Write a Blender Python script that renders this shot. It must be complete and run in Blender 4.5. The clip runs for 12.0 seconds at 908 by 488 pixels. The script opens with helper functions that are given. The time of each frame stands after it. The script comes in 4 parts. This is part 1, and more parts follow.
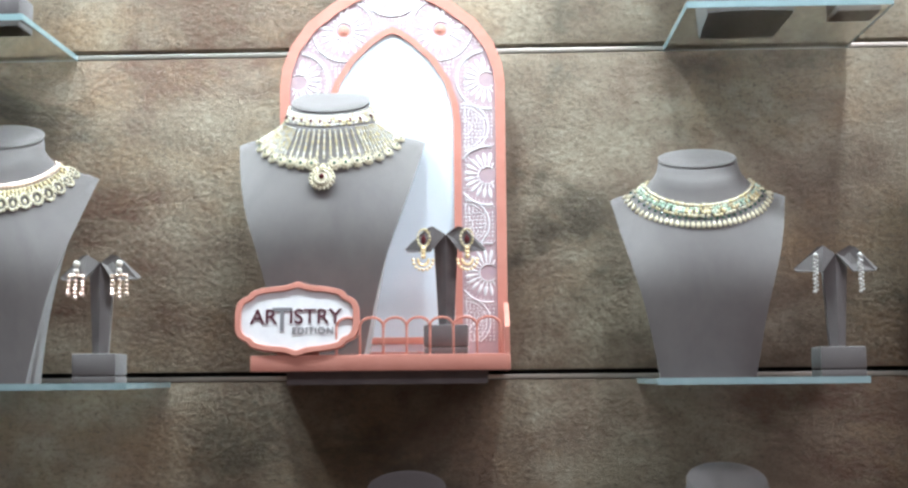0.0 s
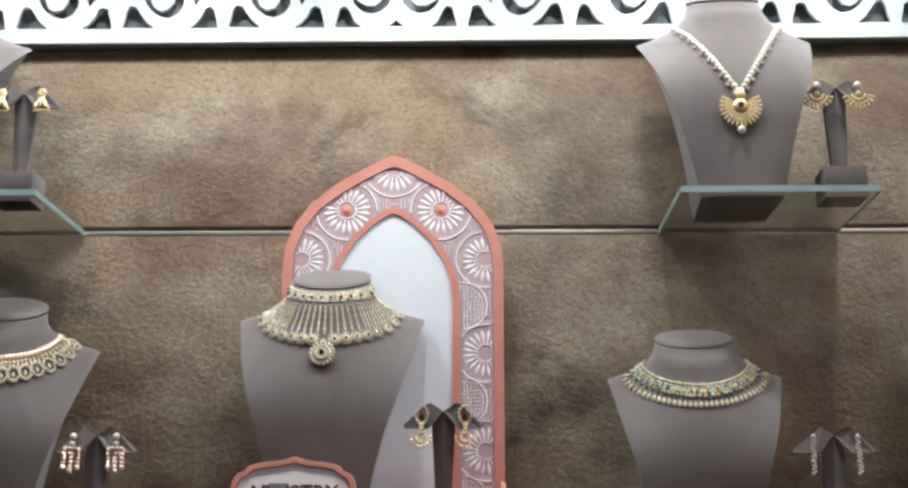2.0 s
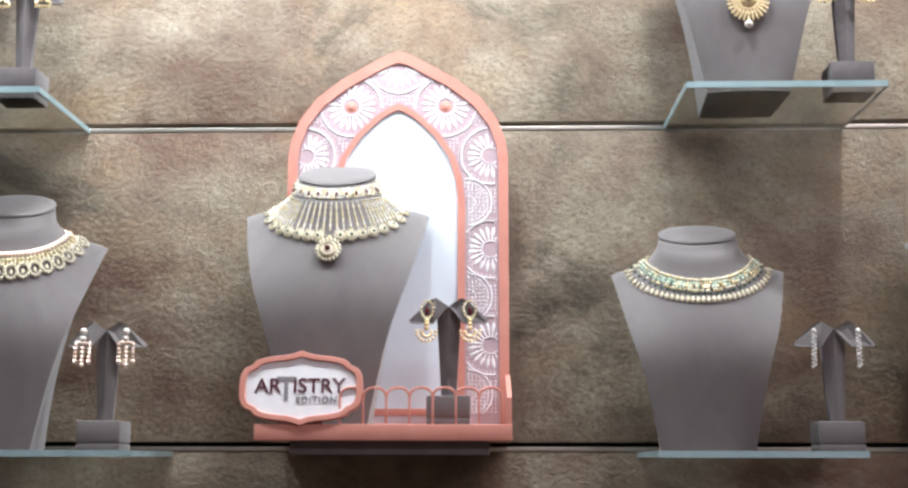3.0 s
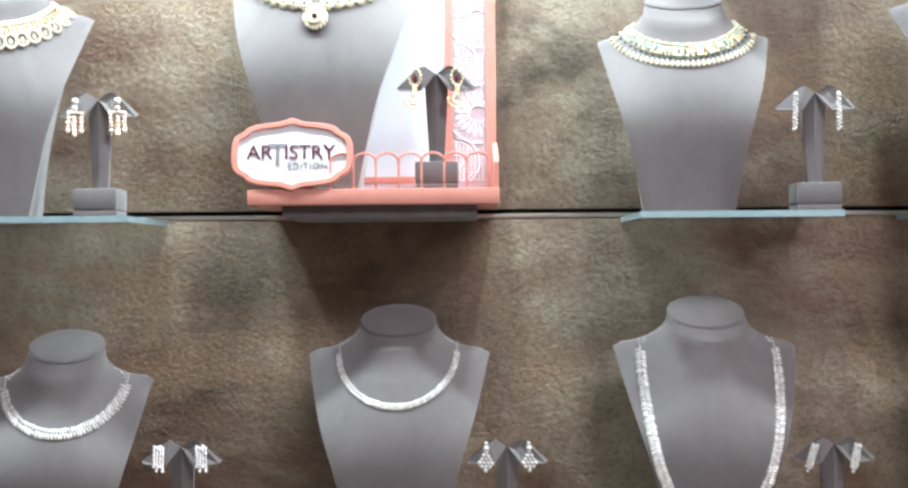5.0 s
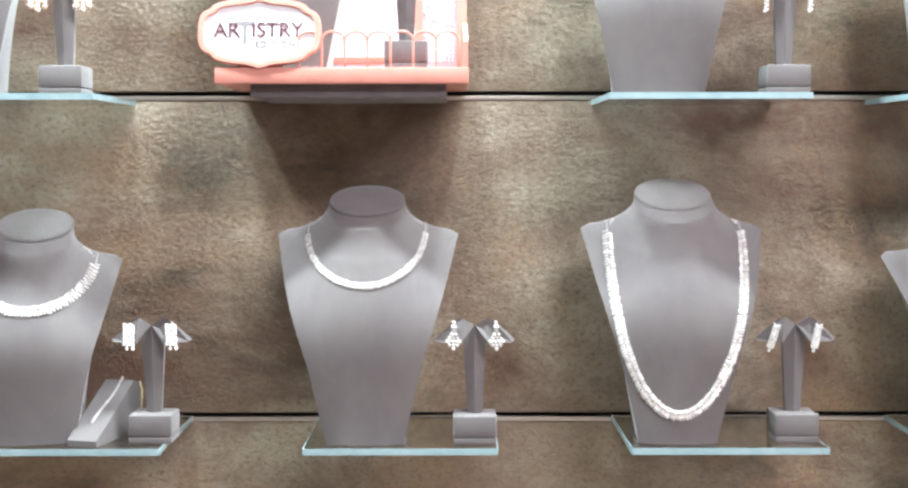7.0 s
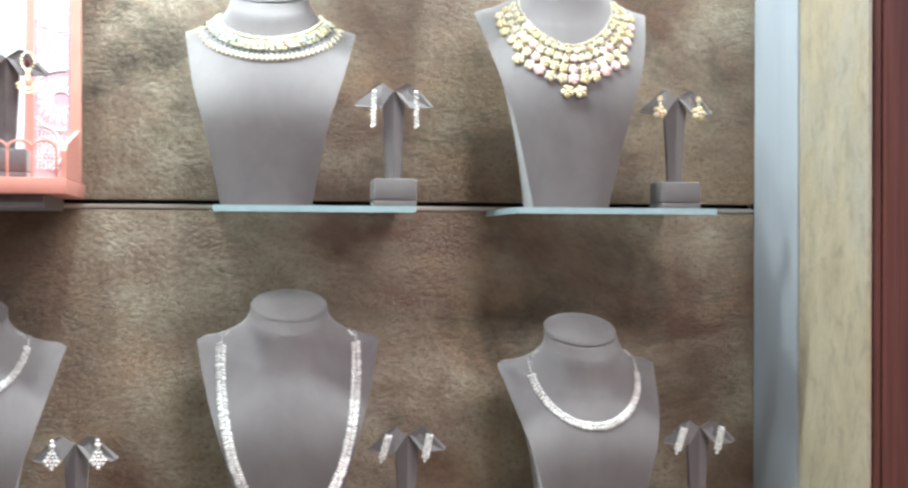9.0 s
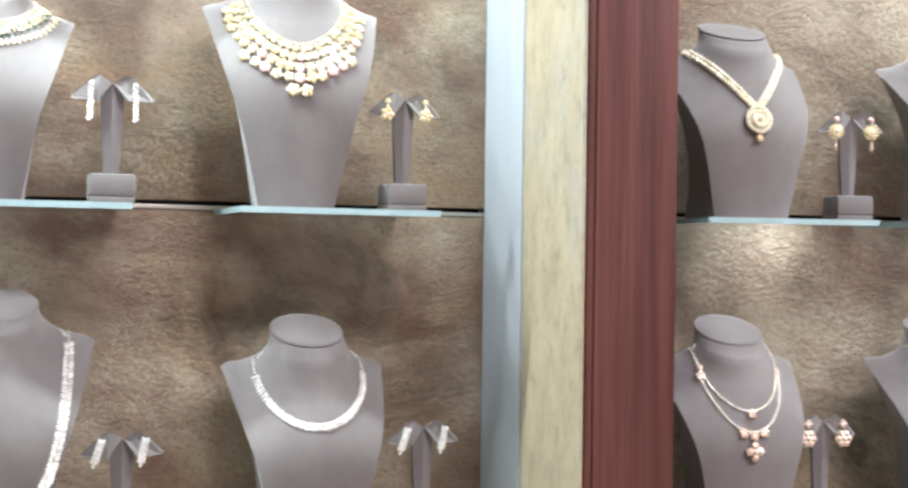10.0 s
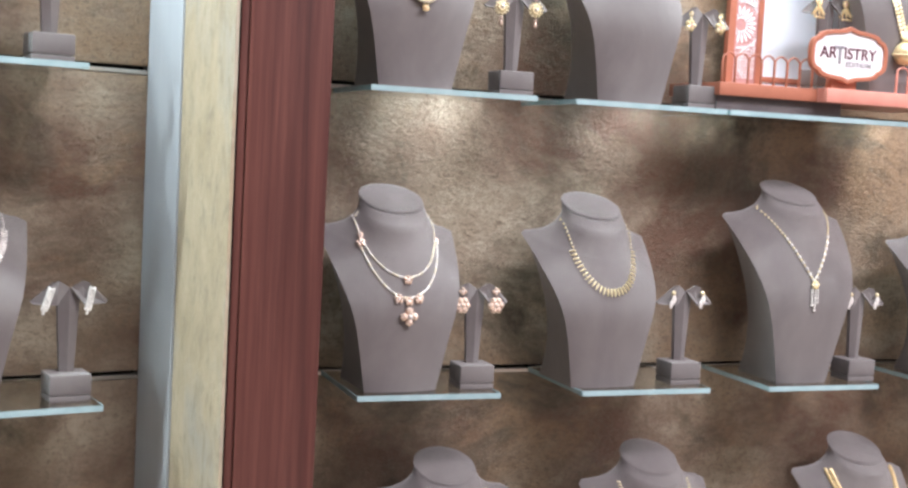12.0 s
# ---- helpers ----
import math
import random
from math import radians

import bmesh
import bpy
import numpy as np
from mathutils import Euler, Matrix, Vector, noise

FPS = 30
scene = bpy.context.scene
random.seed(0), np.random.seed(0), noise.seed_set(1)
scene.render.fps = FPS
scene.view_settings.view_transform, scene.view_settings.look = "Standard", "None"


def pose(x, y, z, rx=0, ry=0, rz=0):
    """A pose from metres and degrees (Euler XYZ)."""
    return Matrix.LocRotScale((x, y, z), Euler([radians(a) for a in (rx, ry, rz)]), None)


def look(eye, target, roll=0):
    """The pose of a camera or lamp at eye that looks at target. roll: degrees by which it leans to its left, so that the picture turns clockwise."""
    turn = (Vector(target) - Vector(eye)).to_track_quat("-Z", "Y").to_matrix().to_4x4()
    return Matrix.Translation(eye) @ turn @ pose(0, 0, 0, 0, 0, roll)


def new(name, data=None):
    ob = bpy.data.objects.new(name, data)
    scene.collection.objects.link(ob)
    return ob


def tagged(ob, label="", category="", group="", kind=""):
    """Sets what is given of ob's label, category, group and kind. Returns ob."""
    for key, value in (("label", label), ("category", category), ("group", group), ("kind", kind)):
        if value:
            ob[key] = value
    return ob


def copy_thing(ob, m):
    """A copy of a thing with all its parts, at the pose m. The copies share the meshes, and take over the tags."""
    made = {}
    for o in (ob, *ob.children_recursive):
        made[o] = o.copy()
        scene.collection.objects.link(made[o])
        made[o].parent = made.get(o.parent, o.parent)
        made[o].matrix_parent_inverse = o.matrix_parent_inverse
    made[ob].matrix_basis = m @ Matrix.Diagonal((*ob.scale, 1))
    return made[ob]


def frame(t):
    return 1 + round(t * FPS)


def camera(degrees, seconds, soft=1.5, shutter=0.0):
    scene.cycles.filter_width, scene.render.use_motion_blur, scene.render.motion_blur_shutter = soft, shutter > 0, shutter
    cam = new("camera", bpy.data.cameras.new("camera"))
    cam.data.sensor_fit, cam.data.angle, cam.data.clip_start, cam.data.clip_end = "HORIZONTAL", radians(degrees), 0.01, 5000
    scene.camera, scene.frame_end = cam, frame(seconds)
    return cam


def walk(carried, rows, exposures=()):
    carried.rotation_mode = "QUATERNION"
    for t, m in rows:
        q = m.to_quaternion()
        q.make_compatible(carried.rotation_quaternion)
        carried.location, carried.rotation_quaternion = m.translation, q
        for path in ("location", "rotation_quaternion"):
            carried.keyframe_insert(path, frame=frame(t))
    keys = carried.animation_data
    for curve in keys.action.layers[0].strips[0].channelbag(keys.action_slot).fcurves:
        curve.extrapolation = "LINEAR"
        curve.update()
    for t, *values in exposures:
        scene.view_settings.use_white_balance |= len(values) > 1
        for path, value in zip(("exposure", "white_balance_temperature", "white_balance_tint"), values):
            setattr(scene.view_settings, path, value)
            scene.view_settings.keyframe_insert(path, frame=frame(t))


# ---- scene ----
# camera: eye, then pitch, roll, yaw in degrees
cam = camera(40.62, 12.0, soft=2.5, shutter=0.2)
PATH = [
    (0, -0.0000, -1.3346, 1.2978, 6.05, 0.53, 1.81),
    (0.5, -0.0094, -1.3436, 1.2851, 10.26, 0.36, 1.40),
    (1, -0.0027, -1.3465, 1.2798, 17.74, -0.01, 1.73),
    (1.5, -0.0093, -1.3483, 1.2823, 18.00, -0.08, 1.34),
    (2, -0.0056, -1.3471, 1.2862, 14.73, -0.13, 1.37),
    (2.5, -0.0086, -1.3468, 1.2836, 12.25, -0.12, 1.43),
    (3, -0.0049, -1.3517, 1.2844, 9.93, -0.09, 1.64),
    (3.2, -0.0065, -1.3538, 1.2866, 8.87, -0.05, 1.52),
    (4.8, -0.0065, -1.3692, 1.2470, 2.12, 0.50, 1.12),
    (5, -0.0065, -1.3695, 1.2459, 0.74, 0.45, 1.03),
    (5.5, -0.0102, -1.3745, 1.2424, -1.63, 0.46, 0.53),
    (6, -0.0081, -1.3726, 1.2315, -3.46, 0.31, 0.44),
    (6.5, -0.0011, -1.3733, 1.2207, -3.80, 0.20, 0.48),
    (6.7, -0.0046, -1.3717, 1.2220, -4.14, 0.14, 0.23),
    (8.3, 0.1178, -1.3838, 1.2655, -1.39, 0.10, -1.97),
    (8.5, 0.1437, -1.3794, 1.2623, -0.75, -0.08, -4.60),
    (9, 0.1755, -1.3788, 1.2549, -0.02, -0.16, -10.18),
    (9.5, 0.1950, -1.3762, 1.2574, -0.10, -0.48, -15.46),
    (10, 0.2342, -1.3875, 1.2478, 0.42, -0.83, -20.35),
    (10.5, 0.2602, -1.3921, 1.2543, 0.44, -1.16, -27.50),
    (11, 0.2889, -1.4042, 1.2534, 0.43, -1.18, -31.68),
    (11.5, 0.3070, -1.4131, 1.2438, -2.04, -1.37, -32.39),
    (12, 0.3262, -1.4264, 1.2270, -4.52, -3.07, -31.95),
]
walk(cam, [(t, pose(x, y, z, 90 + p, r, w)) for t, x, y, z, p, r, w in PATH],
     exposures=[(0.0, 1.08, 6250, 11), (0.5, 1.06, 6050, 9), (1.0, 0.12, 6150, 10), (1.5, -0.04, 6500, 12), (2.0, -0.02, 7150, 21), (2.5, 0.32, 7150, 26), (3.0, 0.84, 6650, 20), (5.0, 1.86, 6250, 11),
                (5.5, 2.33, 6350, 12), (6.5, 2.68, 6330, 11), (8.5, 2.11, 6250, 10), (9.0, 2.09, 6380, 10), (9.5, 2.36, 6450, 11), (10.0, 2.52, 6450, 10), (11.0, 2.54, 6400, 10), (12.0, 2.50, 6420, 12)])

# ---------------------------------------------------------------- world and lamps
world = bpy.data.worlds.new("shop_air")
world.use_nodes = True
world.node_tree.nodes["Background"].inputs[0].default_value = (0.75, 0.85, 1.0, 1)
world.node_tree.nodes["Background"].inputs[1].default_value = 0.05
scene.world = world

BAY_TURN = -11.26          # the second bay turns towards the room by this many degrees
CS, SN = math.cos(radians(BAY_TURN)), math.sin(radians(BAY_TURN))


def bay(s, o, z, rz=0):
    """Pose in the second bay: s along its wall, o out from it."""
    return pose(1.2 + CS * s + SN * o, -0.0816 + SN * s - CS * o, z, 0, 0, BAY_TURN + rz)


def spot(m, watts, size, blend, radius, colour):
    d = bpy.data.lights.new("spot_lamp", "SPOT")
    d.energy, d.spot_size, d.spot_blend, d.shadow_soft_size, d.color = watts, radians(size), blend, radius, colour
    ob = new("spot_lamp", d)
    ob.matrix_world = m
    return ob


COOL = (0.84, 0.95, 1.0)
WHITE = (0.86, 0.99, 1.0)
for i in range(6):
    x = -0.88 + 0.26 * i
    spot(look((x, -0.29, 2.09), (x, -0.08, 1.34)), 6.8, 140, 0.9, 0.03, WHITE)
for i in range(5):
    m = bay(-0.04 + 0.26 * i, 0.25, 2.10)
    spot(look(m.translation, bay(-0.04 + 0.26 * i, 0.10, 1.30).translation), 2.55, 125, 0.9, 0.03, WHITE)
for i in range(8):
    d = bpy.data.lights.new("downlight_bulb", "POINT")
    d.energy, d.shadow_soft_size, d.color = 0.30, 0.010, COOL
    x = -1.146 + 0.262 * i
    new("downlight_bulb", d).matrix_world = pose(x, -0.040, 1.977)
    spot(look((x, -0.072, 1.974), (x, -0.085, 1.3)), 0.6, 105, 0.9, 0.015, WHITE)
# unseen soft fill, added over the room to lift the lower rows
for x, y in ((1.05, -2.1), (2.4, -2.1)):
    d = bpy.data.lights.new("room_fill", "AREA")
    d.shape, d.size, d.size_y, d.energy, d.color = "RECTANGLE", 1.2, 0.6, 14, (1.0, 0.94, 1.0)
    new("room_fill", d).matrix_world = look((x, y, 2.93), (x, y, 0))


# ---------------------------------------------------------------- materials
def material(name, base, rough=0.5, metal=0.0, second=None, scale=20.0, detail=6.0, bump=0.0, bump_scale=120.0,
             stretch=(1, 1, 1), third=None, sheen=0.0, transmission=0.0, coat=0.0, ior=1.45, spread=0.12, third_scale=0.35, fleck=0.0, fleck_scale=180.0, third_from=0.47, fourth=None, fourth_scale=3.0, blot=None, blot_scale=5.0, each=False):
    m = bpy.data.materials.new(name)
    m.use_nodes = True
    t = m.node_tree
    b = t.nodes["Principled BSDF"]
    b.inputs["Base Color"].default_value = (*base, 1)
    b.inputs["Roughness"].default_value = rough
    b.inputs["Metallic"].default_value = metal
    b.inputs["Sheen Weight"].default_value = sheen
    b.inputs["Sheen Roughness"].default_value = 0.5
    b.inputs["Transmission Weight"].default_value = transmission
    b.inputs["Coat Weight"].default_value = coat
    b.inputs["IOR"].default_value = ior
    if second or bump:
        co = t.nodes.new("ShaderNodeNewGeometry")
        mp = t.nodes.new("ShaderNodeMapping")
        mp.inputs["Scale"].default_value = stretch
        t.links.new(co.outputs["Position"], mp.inputs["Vector"])

    def grain(s, d, rough_n=0.6, dist=0.0):
        n = t.nodes.new("ShaderNodeTexNoise")
        n.inputs["Scale"].default_value, n.inputs["Detail"].default_value = s, d
        n.inputs["Roughness"].default_value = rough_n
        n.inputs["Distortion"].default_value = dist
        t.links.new(mp.outputs[0], n.inputs["Vector"])
        return n.outputs["Fac"]

    def ramp(fac, lo, hi):
        r = t.nodes.new("ShaderNodeMapRange")
        r.inputs["From Min"].default_value, r.inputs["From Max"].default_value = lo, hi
        t.links.new(fac, r.inputs["Value"])
        return r.outputs[0]

    def mix(fac, a, c):
        x = t.nodes.new("ShaderNodeMix")
        x.data_type = "RGBA"
        t.links.new(fac, x.inputs[0])
        for value, slot in ((a, 6), (c, 7)):
            if isinstance(value, tuple):
                x.inputs[slot].default_value = (*value, 1)
            else:
                t.links.new(value, x.inputs[slot])
        return x.outputs[2]

    if second:
        if each:                               # a random tone for every stone, painting in sparkle
            colour = mix(co.outputs["Random Per Island"], base, second)
        else:
            colour = mix(ramp(grain(scale, detail, 0.65, 0.3), 0.5 - spread, 0.5 + spread), base, second)
        if third:
            colour = mix(ramp(grain(scale * third_scale, 8, 0.68, 0.3), third_from, third_from + 0.17), colour, third)
        if fourth:
            colour = mix(ramp(grain(fourth_scale, 9, 0.70, 0.3), 0.49, 0.65), colour, fourth)
        if blot:
            colour = mix(ramp(grain(blot_scale, 10, 0.72, 0.5), 0.53, 0.66), colour, blot)
        if fleck:
            pits = tuple(v * (1 - fleck) for v in base)
            colour = mix(ramp(grain(fleck_scale, 6, 0.75, 0.5), 0.5, 0.68), colour, pits)
        t.links.new(colour, b.inputs["Base Color"])
    if bump:
        n = t.nodes.new("ShaderNodeBump")
        n.inputs["Strength"].default_value, n.inputs["Distance"].default_value = bump, 0.004
        t.links.new(grain(bump_scale, 8, 0.7, 0.4), n.inputs["Height"])
        t.links.new(n.outputs[0], b.inputs["Normal"])
    return m


def glow(name, colour, strength):
    m = bpy.data.materials.new(name)
    m.use_nodes = True
    b = m.node_tree.nodes["Principled BSDF"]
    b.inputs["Emission Color"].default_value = (*colour, 1)
    b.inputs["Emission Strength"].default_value = strength
    return m


STONE = material("brown_stone_veneer", (0.225, 0.172, 0.120), 0.5, second=(0.44, 0.380, 0.285), scale=7, detail=11, bump=0.9, fleck=0.28,
                 bump_scale=130, stretch=(0.85, 0.85, 1.15), third=(0.150, 0.083, 0.053), spread=0.13, third_scale=0.55, third_from=0.435,
                 fourth=(0.33, 0.225, 0.135), fourth_scale=3.4, blot=(0.090, 0.073, 0.048), blot_scale=5.2)
STONE_SIDE = material("gilded_stone_veneer", (0.50, 0.43, 0.31), 0.55, second=(0.36, 0.295, 0.195), scale=24, detail=9, bump=0.45, fleck=0.4, fleck_scale=60,
                      bump_scale=90, stretch=(1, 1, 0.55), third=(0.38, 0.36, 0.31), spread=0.2)
VELVET = material("grey_velvet", (0.116, 0.103, 0.105), 0.85, second=(0.196, 0.180, 0.175), scale=15, detail=9, spread=0.32, bump=0.16, bump_scale=700, sheen=0.35, stretch=(1, 1, 0.6))
VELVET_DARK = material("dark_grey_velvet", (0.10, 0.085, 0.088), 0.85, second=(0.13, 0.112, 0.115), scale=40, bump=0.12, bump_scale=900, sheen=0.3)
GLASS = material("clear_glass", (0.93, 0.985, 0.975), 0.02, transmission=1.0, ior=1.46)
GLASS_EDGE = material("green_glass_edge", (0.44, 0.64, 0.68), 0.18, second=(0.54, 0.74, 0.78), scale=40, transmission=0.35)
CORAL = material("coral_lacquer", (0.69, 0.30, 0.24), 0.42, second=(0.64, 0.265, 0.21), scale=30, bump=0.04, bump_scale=300)
CORAL_DEEP = material("rust_lacquer", (0.43, 0.160, 0.100), 0.4, second=(0.37, 0.135, 0.083), scale=30, bump=0.04, bump_scale=300)
PRINT = material("lilac_printed_board", (0.47, 0.35, 0.40), 0.5, second=(0.55, 0.41, 0.44), scale=60)
PRINT_RUST = material("rose_printed_board", (0.44, 0.22, 0.21), 0.5, second=(0.50, 0.28, 0.27), scale=60)
PRINT_WHITE = material("white_relief", (0.90, 0.89, 0.91), 0.5, second=(0.84, 0.83, 0.87), scale=60)
PANEL_WHITE = material("pale_board", (0.80, 0.88, 0.96), 0.45, second=(0.76, 0.84, 0.93), scale=14, bump=0.05, bump_scale=250)
FRET_WHITE = material("white_paint", (0.56, 0.63, 0.63), 0.4, second=(0.50, 0.57, 0.58), scale=25, bump=0.03, bump_scale=200)
SOFFIT = material("blue_lacquer", (0.075, 0.13, 0.27), 0.35, second=(0.14, 0.22, 0.40), scale=8, stretch=(1, 5, 1), coat=0.3)
# shade behind and below the fretwork, put into the colour
CAVITY = material("fret_shade_grey", (0.13, 0.155, 0.17), 0.6, second=(0.18, 0.20, 0.215), scale=30)
BLACK = material("black_gap", (0.012, 0.011, 0.010), 0.8)
ALU = material("brushed_aluminium", (0.62, 0.58, 0.52), 0.35, metal=0.9, second=(0.55, 0.52, 0.47), scale=60)
GREY_METAL = material("satin_grey_profile", (0.34, 0.37, 0.405), 0.8, metal=0.0, second=(0.38, 0.41, 0.44), scale=12, stretch=(1, 1, 0.1))
WOOD = material("red_mahogany", (0.070, 0.020, 0.017), 0.4, second=(0.150, 0.054, 0.043), scale=55, detail=9, stretch=(1.3, 1.3, 0.035), bump=0.15,
                bump_scale=90, third=(0.056, 0.017, 0.015), coat=0.1, spread=0.15)
GOLD = material("yellow_gold", (0.92, 0.74, 0.42), 0.30, metal=0.40, second=(0.80, 0.64, 0.38), scale=300)
PALE_GOLD = material("pale_gold_with_diamonds", (0.94, 0.86, 0.62), 0.24, metal=0.2, second=(0.72, 0.60, 0.34), each=True)
ROSE = material("rose_gold", (0.90, 0.64, 0.50), 0.26, metal=0.6, second=(0.95, 0.82, 0.72), scale=300)
DIAMOND = material("diamonds", (0.90, 0.88, 0.84), 0.2, metal=0.1, second=(0.60, 0.585, 0.565), each=True, coat=0.6)
CREAM = material("cream_set_stones", (0.90, 0.86, 0.72), 0.2, metal=0.1, second=(0.66, 0.59, 0.42), each=True, coat=0.5)
PEARL = material("pearl", (0.80, 0.76, 0.68), 0.22, second=(0.74, 0.69, 0.62), scale=200, coat=0.6)
EMERALD = material("emeralds", (0.36, 0.55, 0.44), 0.14, second=(0.72, 0.78, 0.66), scale=260, coat=0.7)
DEEP_GREEN = material("deep_green_stones", (0.06, 0.14, 0.11), 0.12, coat=0.6)
PINK = material("pink_stones", (0.80, 0.52, 0.52), 0.15, second=(0.86, 0.64, 0.58), scale=260, coat=0.6)
RUBY = material("dark_red_stone", (0.10, 0.02, 0.025), 0.1, coat=0.7)
PLUM = material("plum_print", (0.10, 0.025, 0.04), 0.6)
INK = material("grey_print", (0.24, 0.23, 0.25), 0.6)
ROOM = material("room_paint", (0.42, 0.38, 0.34), 0.7, second=(0.38, 0.34, 0.30), scale=3)
FLOOR = material("beige_floor", (0.38, 0.33, 0.28), 0.3, second=(0.33, 0.28, 0.23), scale=4)
LAMP_GLOW = glow("lamp_face", (0.9, 0.96, 1.0), 30)


# ---------------------------------------------------------------- geometry kit
class Geo:
    def __init__(self):
        self.v, self.f, self.m = [], [], []

    def add(self, verts, faces, m=None, slot=0):
        k = len(self.v)
        self.v += [tuple(m @ Vector(p)) if m else tuple(p) for p in verts]
        self.f += [tuple(k + i for i in q) for q in faces]
        self.m += [slot] * len(faces)
        return self

    def mesh(self, name, mats, smooth=40):
        me = bpy.data.meshes.new(name)
        me.from_pydata(self.v, [], self.f)
        for x in mats if isinstance(mats, (list, tuple)) else [mats]:
            me.materials.append(x)
        me.polygons.foreach_set("material_index", self.m)
        if smooth:
            me.polygons.foreach_set("use_smooth", [True] * len(self.f))
            me.set_sharp_from_angle(angle=radians(smooth))
        me.update()
        return me


def thing(name, label, category, m=None, group="", kind=""):
    ob = new(name)
    ob.empty_display_size = 0.02
    if m:
        ob.matrix_world = m
    return tagged(ob, label, category, group, kind)


def part(name, geo, mats, parent=None, label="", m=None, smooth=40):
    me = geo if isinstance(geo, bpy.types.Mesh) else geo.mesh(name, mats, smooth)
    ob = new(name, me)
    ob.parent = parent
    if m:
        ob.matrix_local = m
    if label:
        ob["label"] = label
    return ob


def solid(name, geo, mats, label, category, m=None, group="", kind="", smooth=40):
    ob = part(name, geo, mats, None, "", None, smooth)
    if m:
        ob.matrix_world = m
    return tagged(ob, label, category, group, kind)


def box(x0, x1, y0, y1, z0, z1, c=0.0015, g=None, m=None, slot=0):
    """A box with chamfered edges."""
    g = g or Geo()
    bm = bmesh.new()
    bmesh.ops.create_cube(bm, size=1, matrix=Matrix.Translation(((x0 + x1) / 2, (y0 + y1) / 2, (z0 + z1) / 2)) @ Matrix.Diagonal((x1 - x0, y1 - y0, z1 - z0, 1)))
    if c:
        bmesh.ops.bevel(bm, geom=list(bm.edges), offset=c, segments=2, affect="EDGES", profile=0.6)
    bm.verts.index_update()
    g.add([v.co.copy() for v in bm.verts], [[v.index for v in f.verts] for f in bm.faces], m, slot)
    bm.free()
    return g


def plate(outlines, y0, y1, bevel=0.0, name="plate"):
    """A flat board in the xz plane, cut by any inner outlines, from y0 (front) to y1."""
    cu = bpy.data.curves.new(name, "CURVE")
    cu.dimensions, cu.fill_mode = "2D", "BOTH"
    cu.extrude = (y1 - y0) / 2 - bevel
    cu.bevel_depth, cu.bevel_resolution = bevel, 1
    for pts in outlines:
        sp = cu.splines.new("POLY")
        sp.points.add(len(pts) - 1)
        for q, (x, z) in zip(sp.points, pts):
            q.co = (x, z, 0, 1)
        sp.use_cyclic_u = True
    return from_curve(cu, (y0 + y1) / 2)


def from_curve(cu, y):
    ob = bpy.data.objects.new("tmp", cu)
    me = bpy.data.meshes.new_from_object(ob)
    bpy.data.objects.remove(ob)
    g = Geo()
    turn = Matrix.Translation((0, y, 0)) @ Matrix.Rotation(radians(90), 4, "X")
    g.add([v.co.copy() for v in me.vertices], [list(p.vertices) for p in me.polygons], turn)
    bpy.data.meshes.remove(me)
    return g


def lettering(text, size, x, z, y, wide=1.0):
    cu = bpy.data.curves.new("text", "FONT")
    cu.body, cu.size, cu.align_x, cu.extrude, cu.space_character = text, size, "CENTER", 0.0004, wide
    cu.offset = size * 0.007
    g = from_curve(cu, y)
    g.v = [(a + x, b, c + z) for a, b, c in g.v]
    return g


def tube(points, r, n=6, g=None, closed=False):
    g = g or Geo()
    k = len(points)
    vs, fs = [], []
    for i, p in enumerate(points):
        a = points[(i - 1) % k] if closed or i else p
        c = points[(i + 1) % k] if closed or i < k - 1 else p
        d = (Vector(c) - Vector(a)).normalized()
        u = d.orthogonal().normalized() if abs(d.y) > 0.9 else Vector((0, 1, 0)).cross(d).normalized()
        w = d.cross(u)
        vs += [Vector(p) + r * (math.cos(t) * u + math.sin(t) * w) for t in [2 * math.pi * j / n for j in range(n)]]
    for i in range(k if closed else k - 1):
        for j in range(n):
            fs.append((i * n + j, i * n + (j + 1) % n, (i + 1) % k * n + (j + 1) % n, (i + 1) % k * n + j))
    if not closed:
        fs += [tuple(range(n))[::-1], tuple((k - 1) * n + j for j in range(n))]
    return g.add(vs, fs)


def template(kind):
    bm = bmesh.new()
    if kind == "ball":
        bmesh.ops.create_icosphere(bm, subdivisions=2, radius=1)
    elif kind == "gem":
        bmesh.ops.create_icosphere(bm, subdivisions=1, radius=1)
    elif kind == "disc":
        bmesh.ops.create_uvsphere(bm, u_segments=12, v_segments=6, radius=1, matrix=Matrix.Diagonal((1, 1, 0.45, 1)))
    elif kind == "drop":
        bmesh.ops.create_uvsphere(bm, u_segments=8, v_segments=6, radius=1)
        for v in bm.verts:
            k = 0.75 - 0.5 * v.co.y if v.co.y > 0 else 0.75
            v.co = (v.co.x * k, v.co.y * 1.35, v.co.z * 0.5)
    elif kind == "petal":
        bmesh.ops.create_icosphere(bm, subdivisions=1, radius=1, matrix=Matrix.Diagonal((0.62, 1.25, 0.4, 1)))
    bm.verts.index_update()
    out = [v.co.copy() for v in bm.verts], [[v.index for v in f.verts] for f in bm.faces]
    bm.free()
    return out


TPL = {k: template(k) for k in ("ball", "gem", "disc", "drop", "petal")}


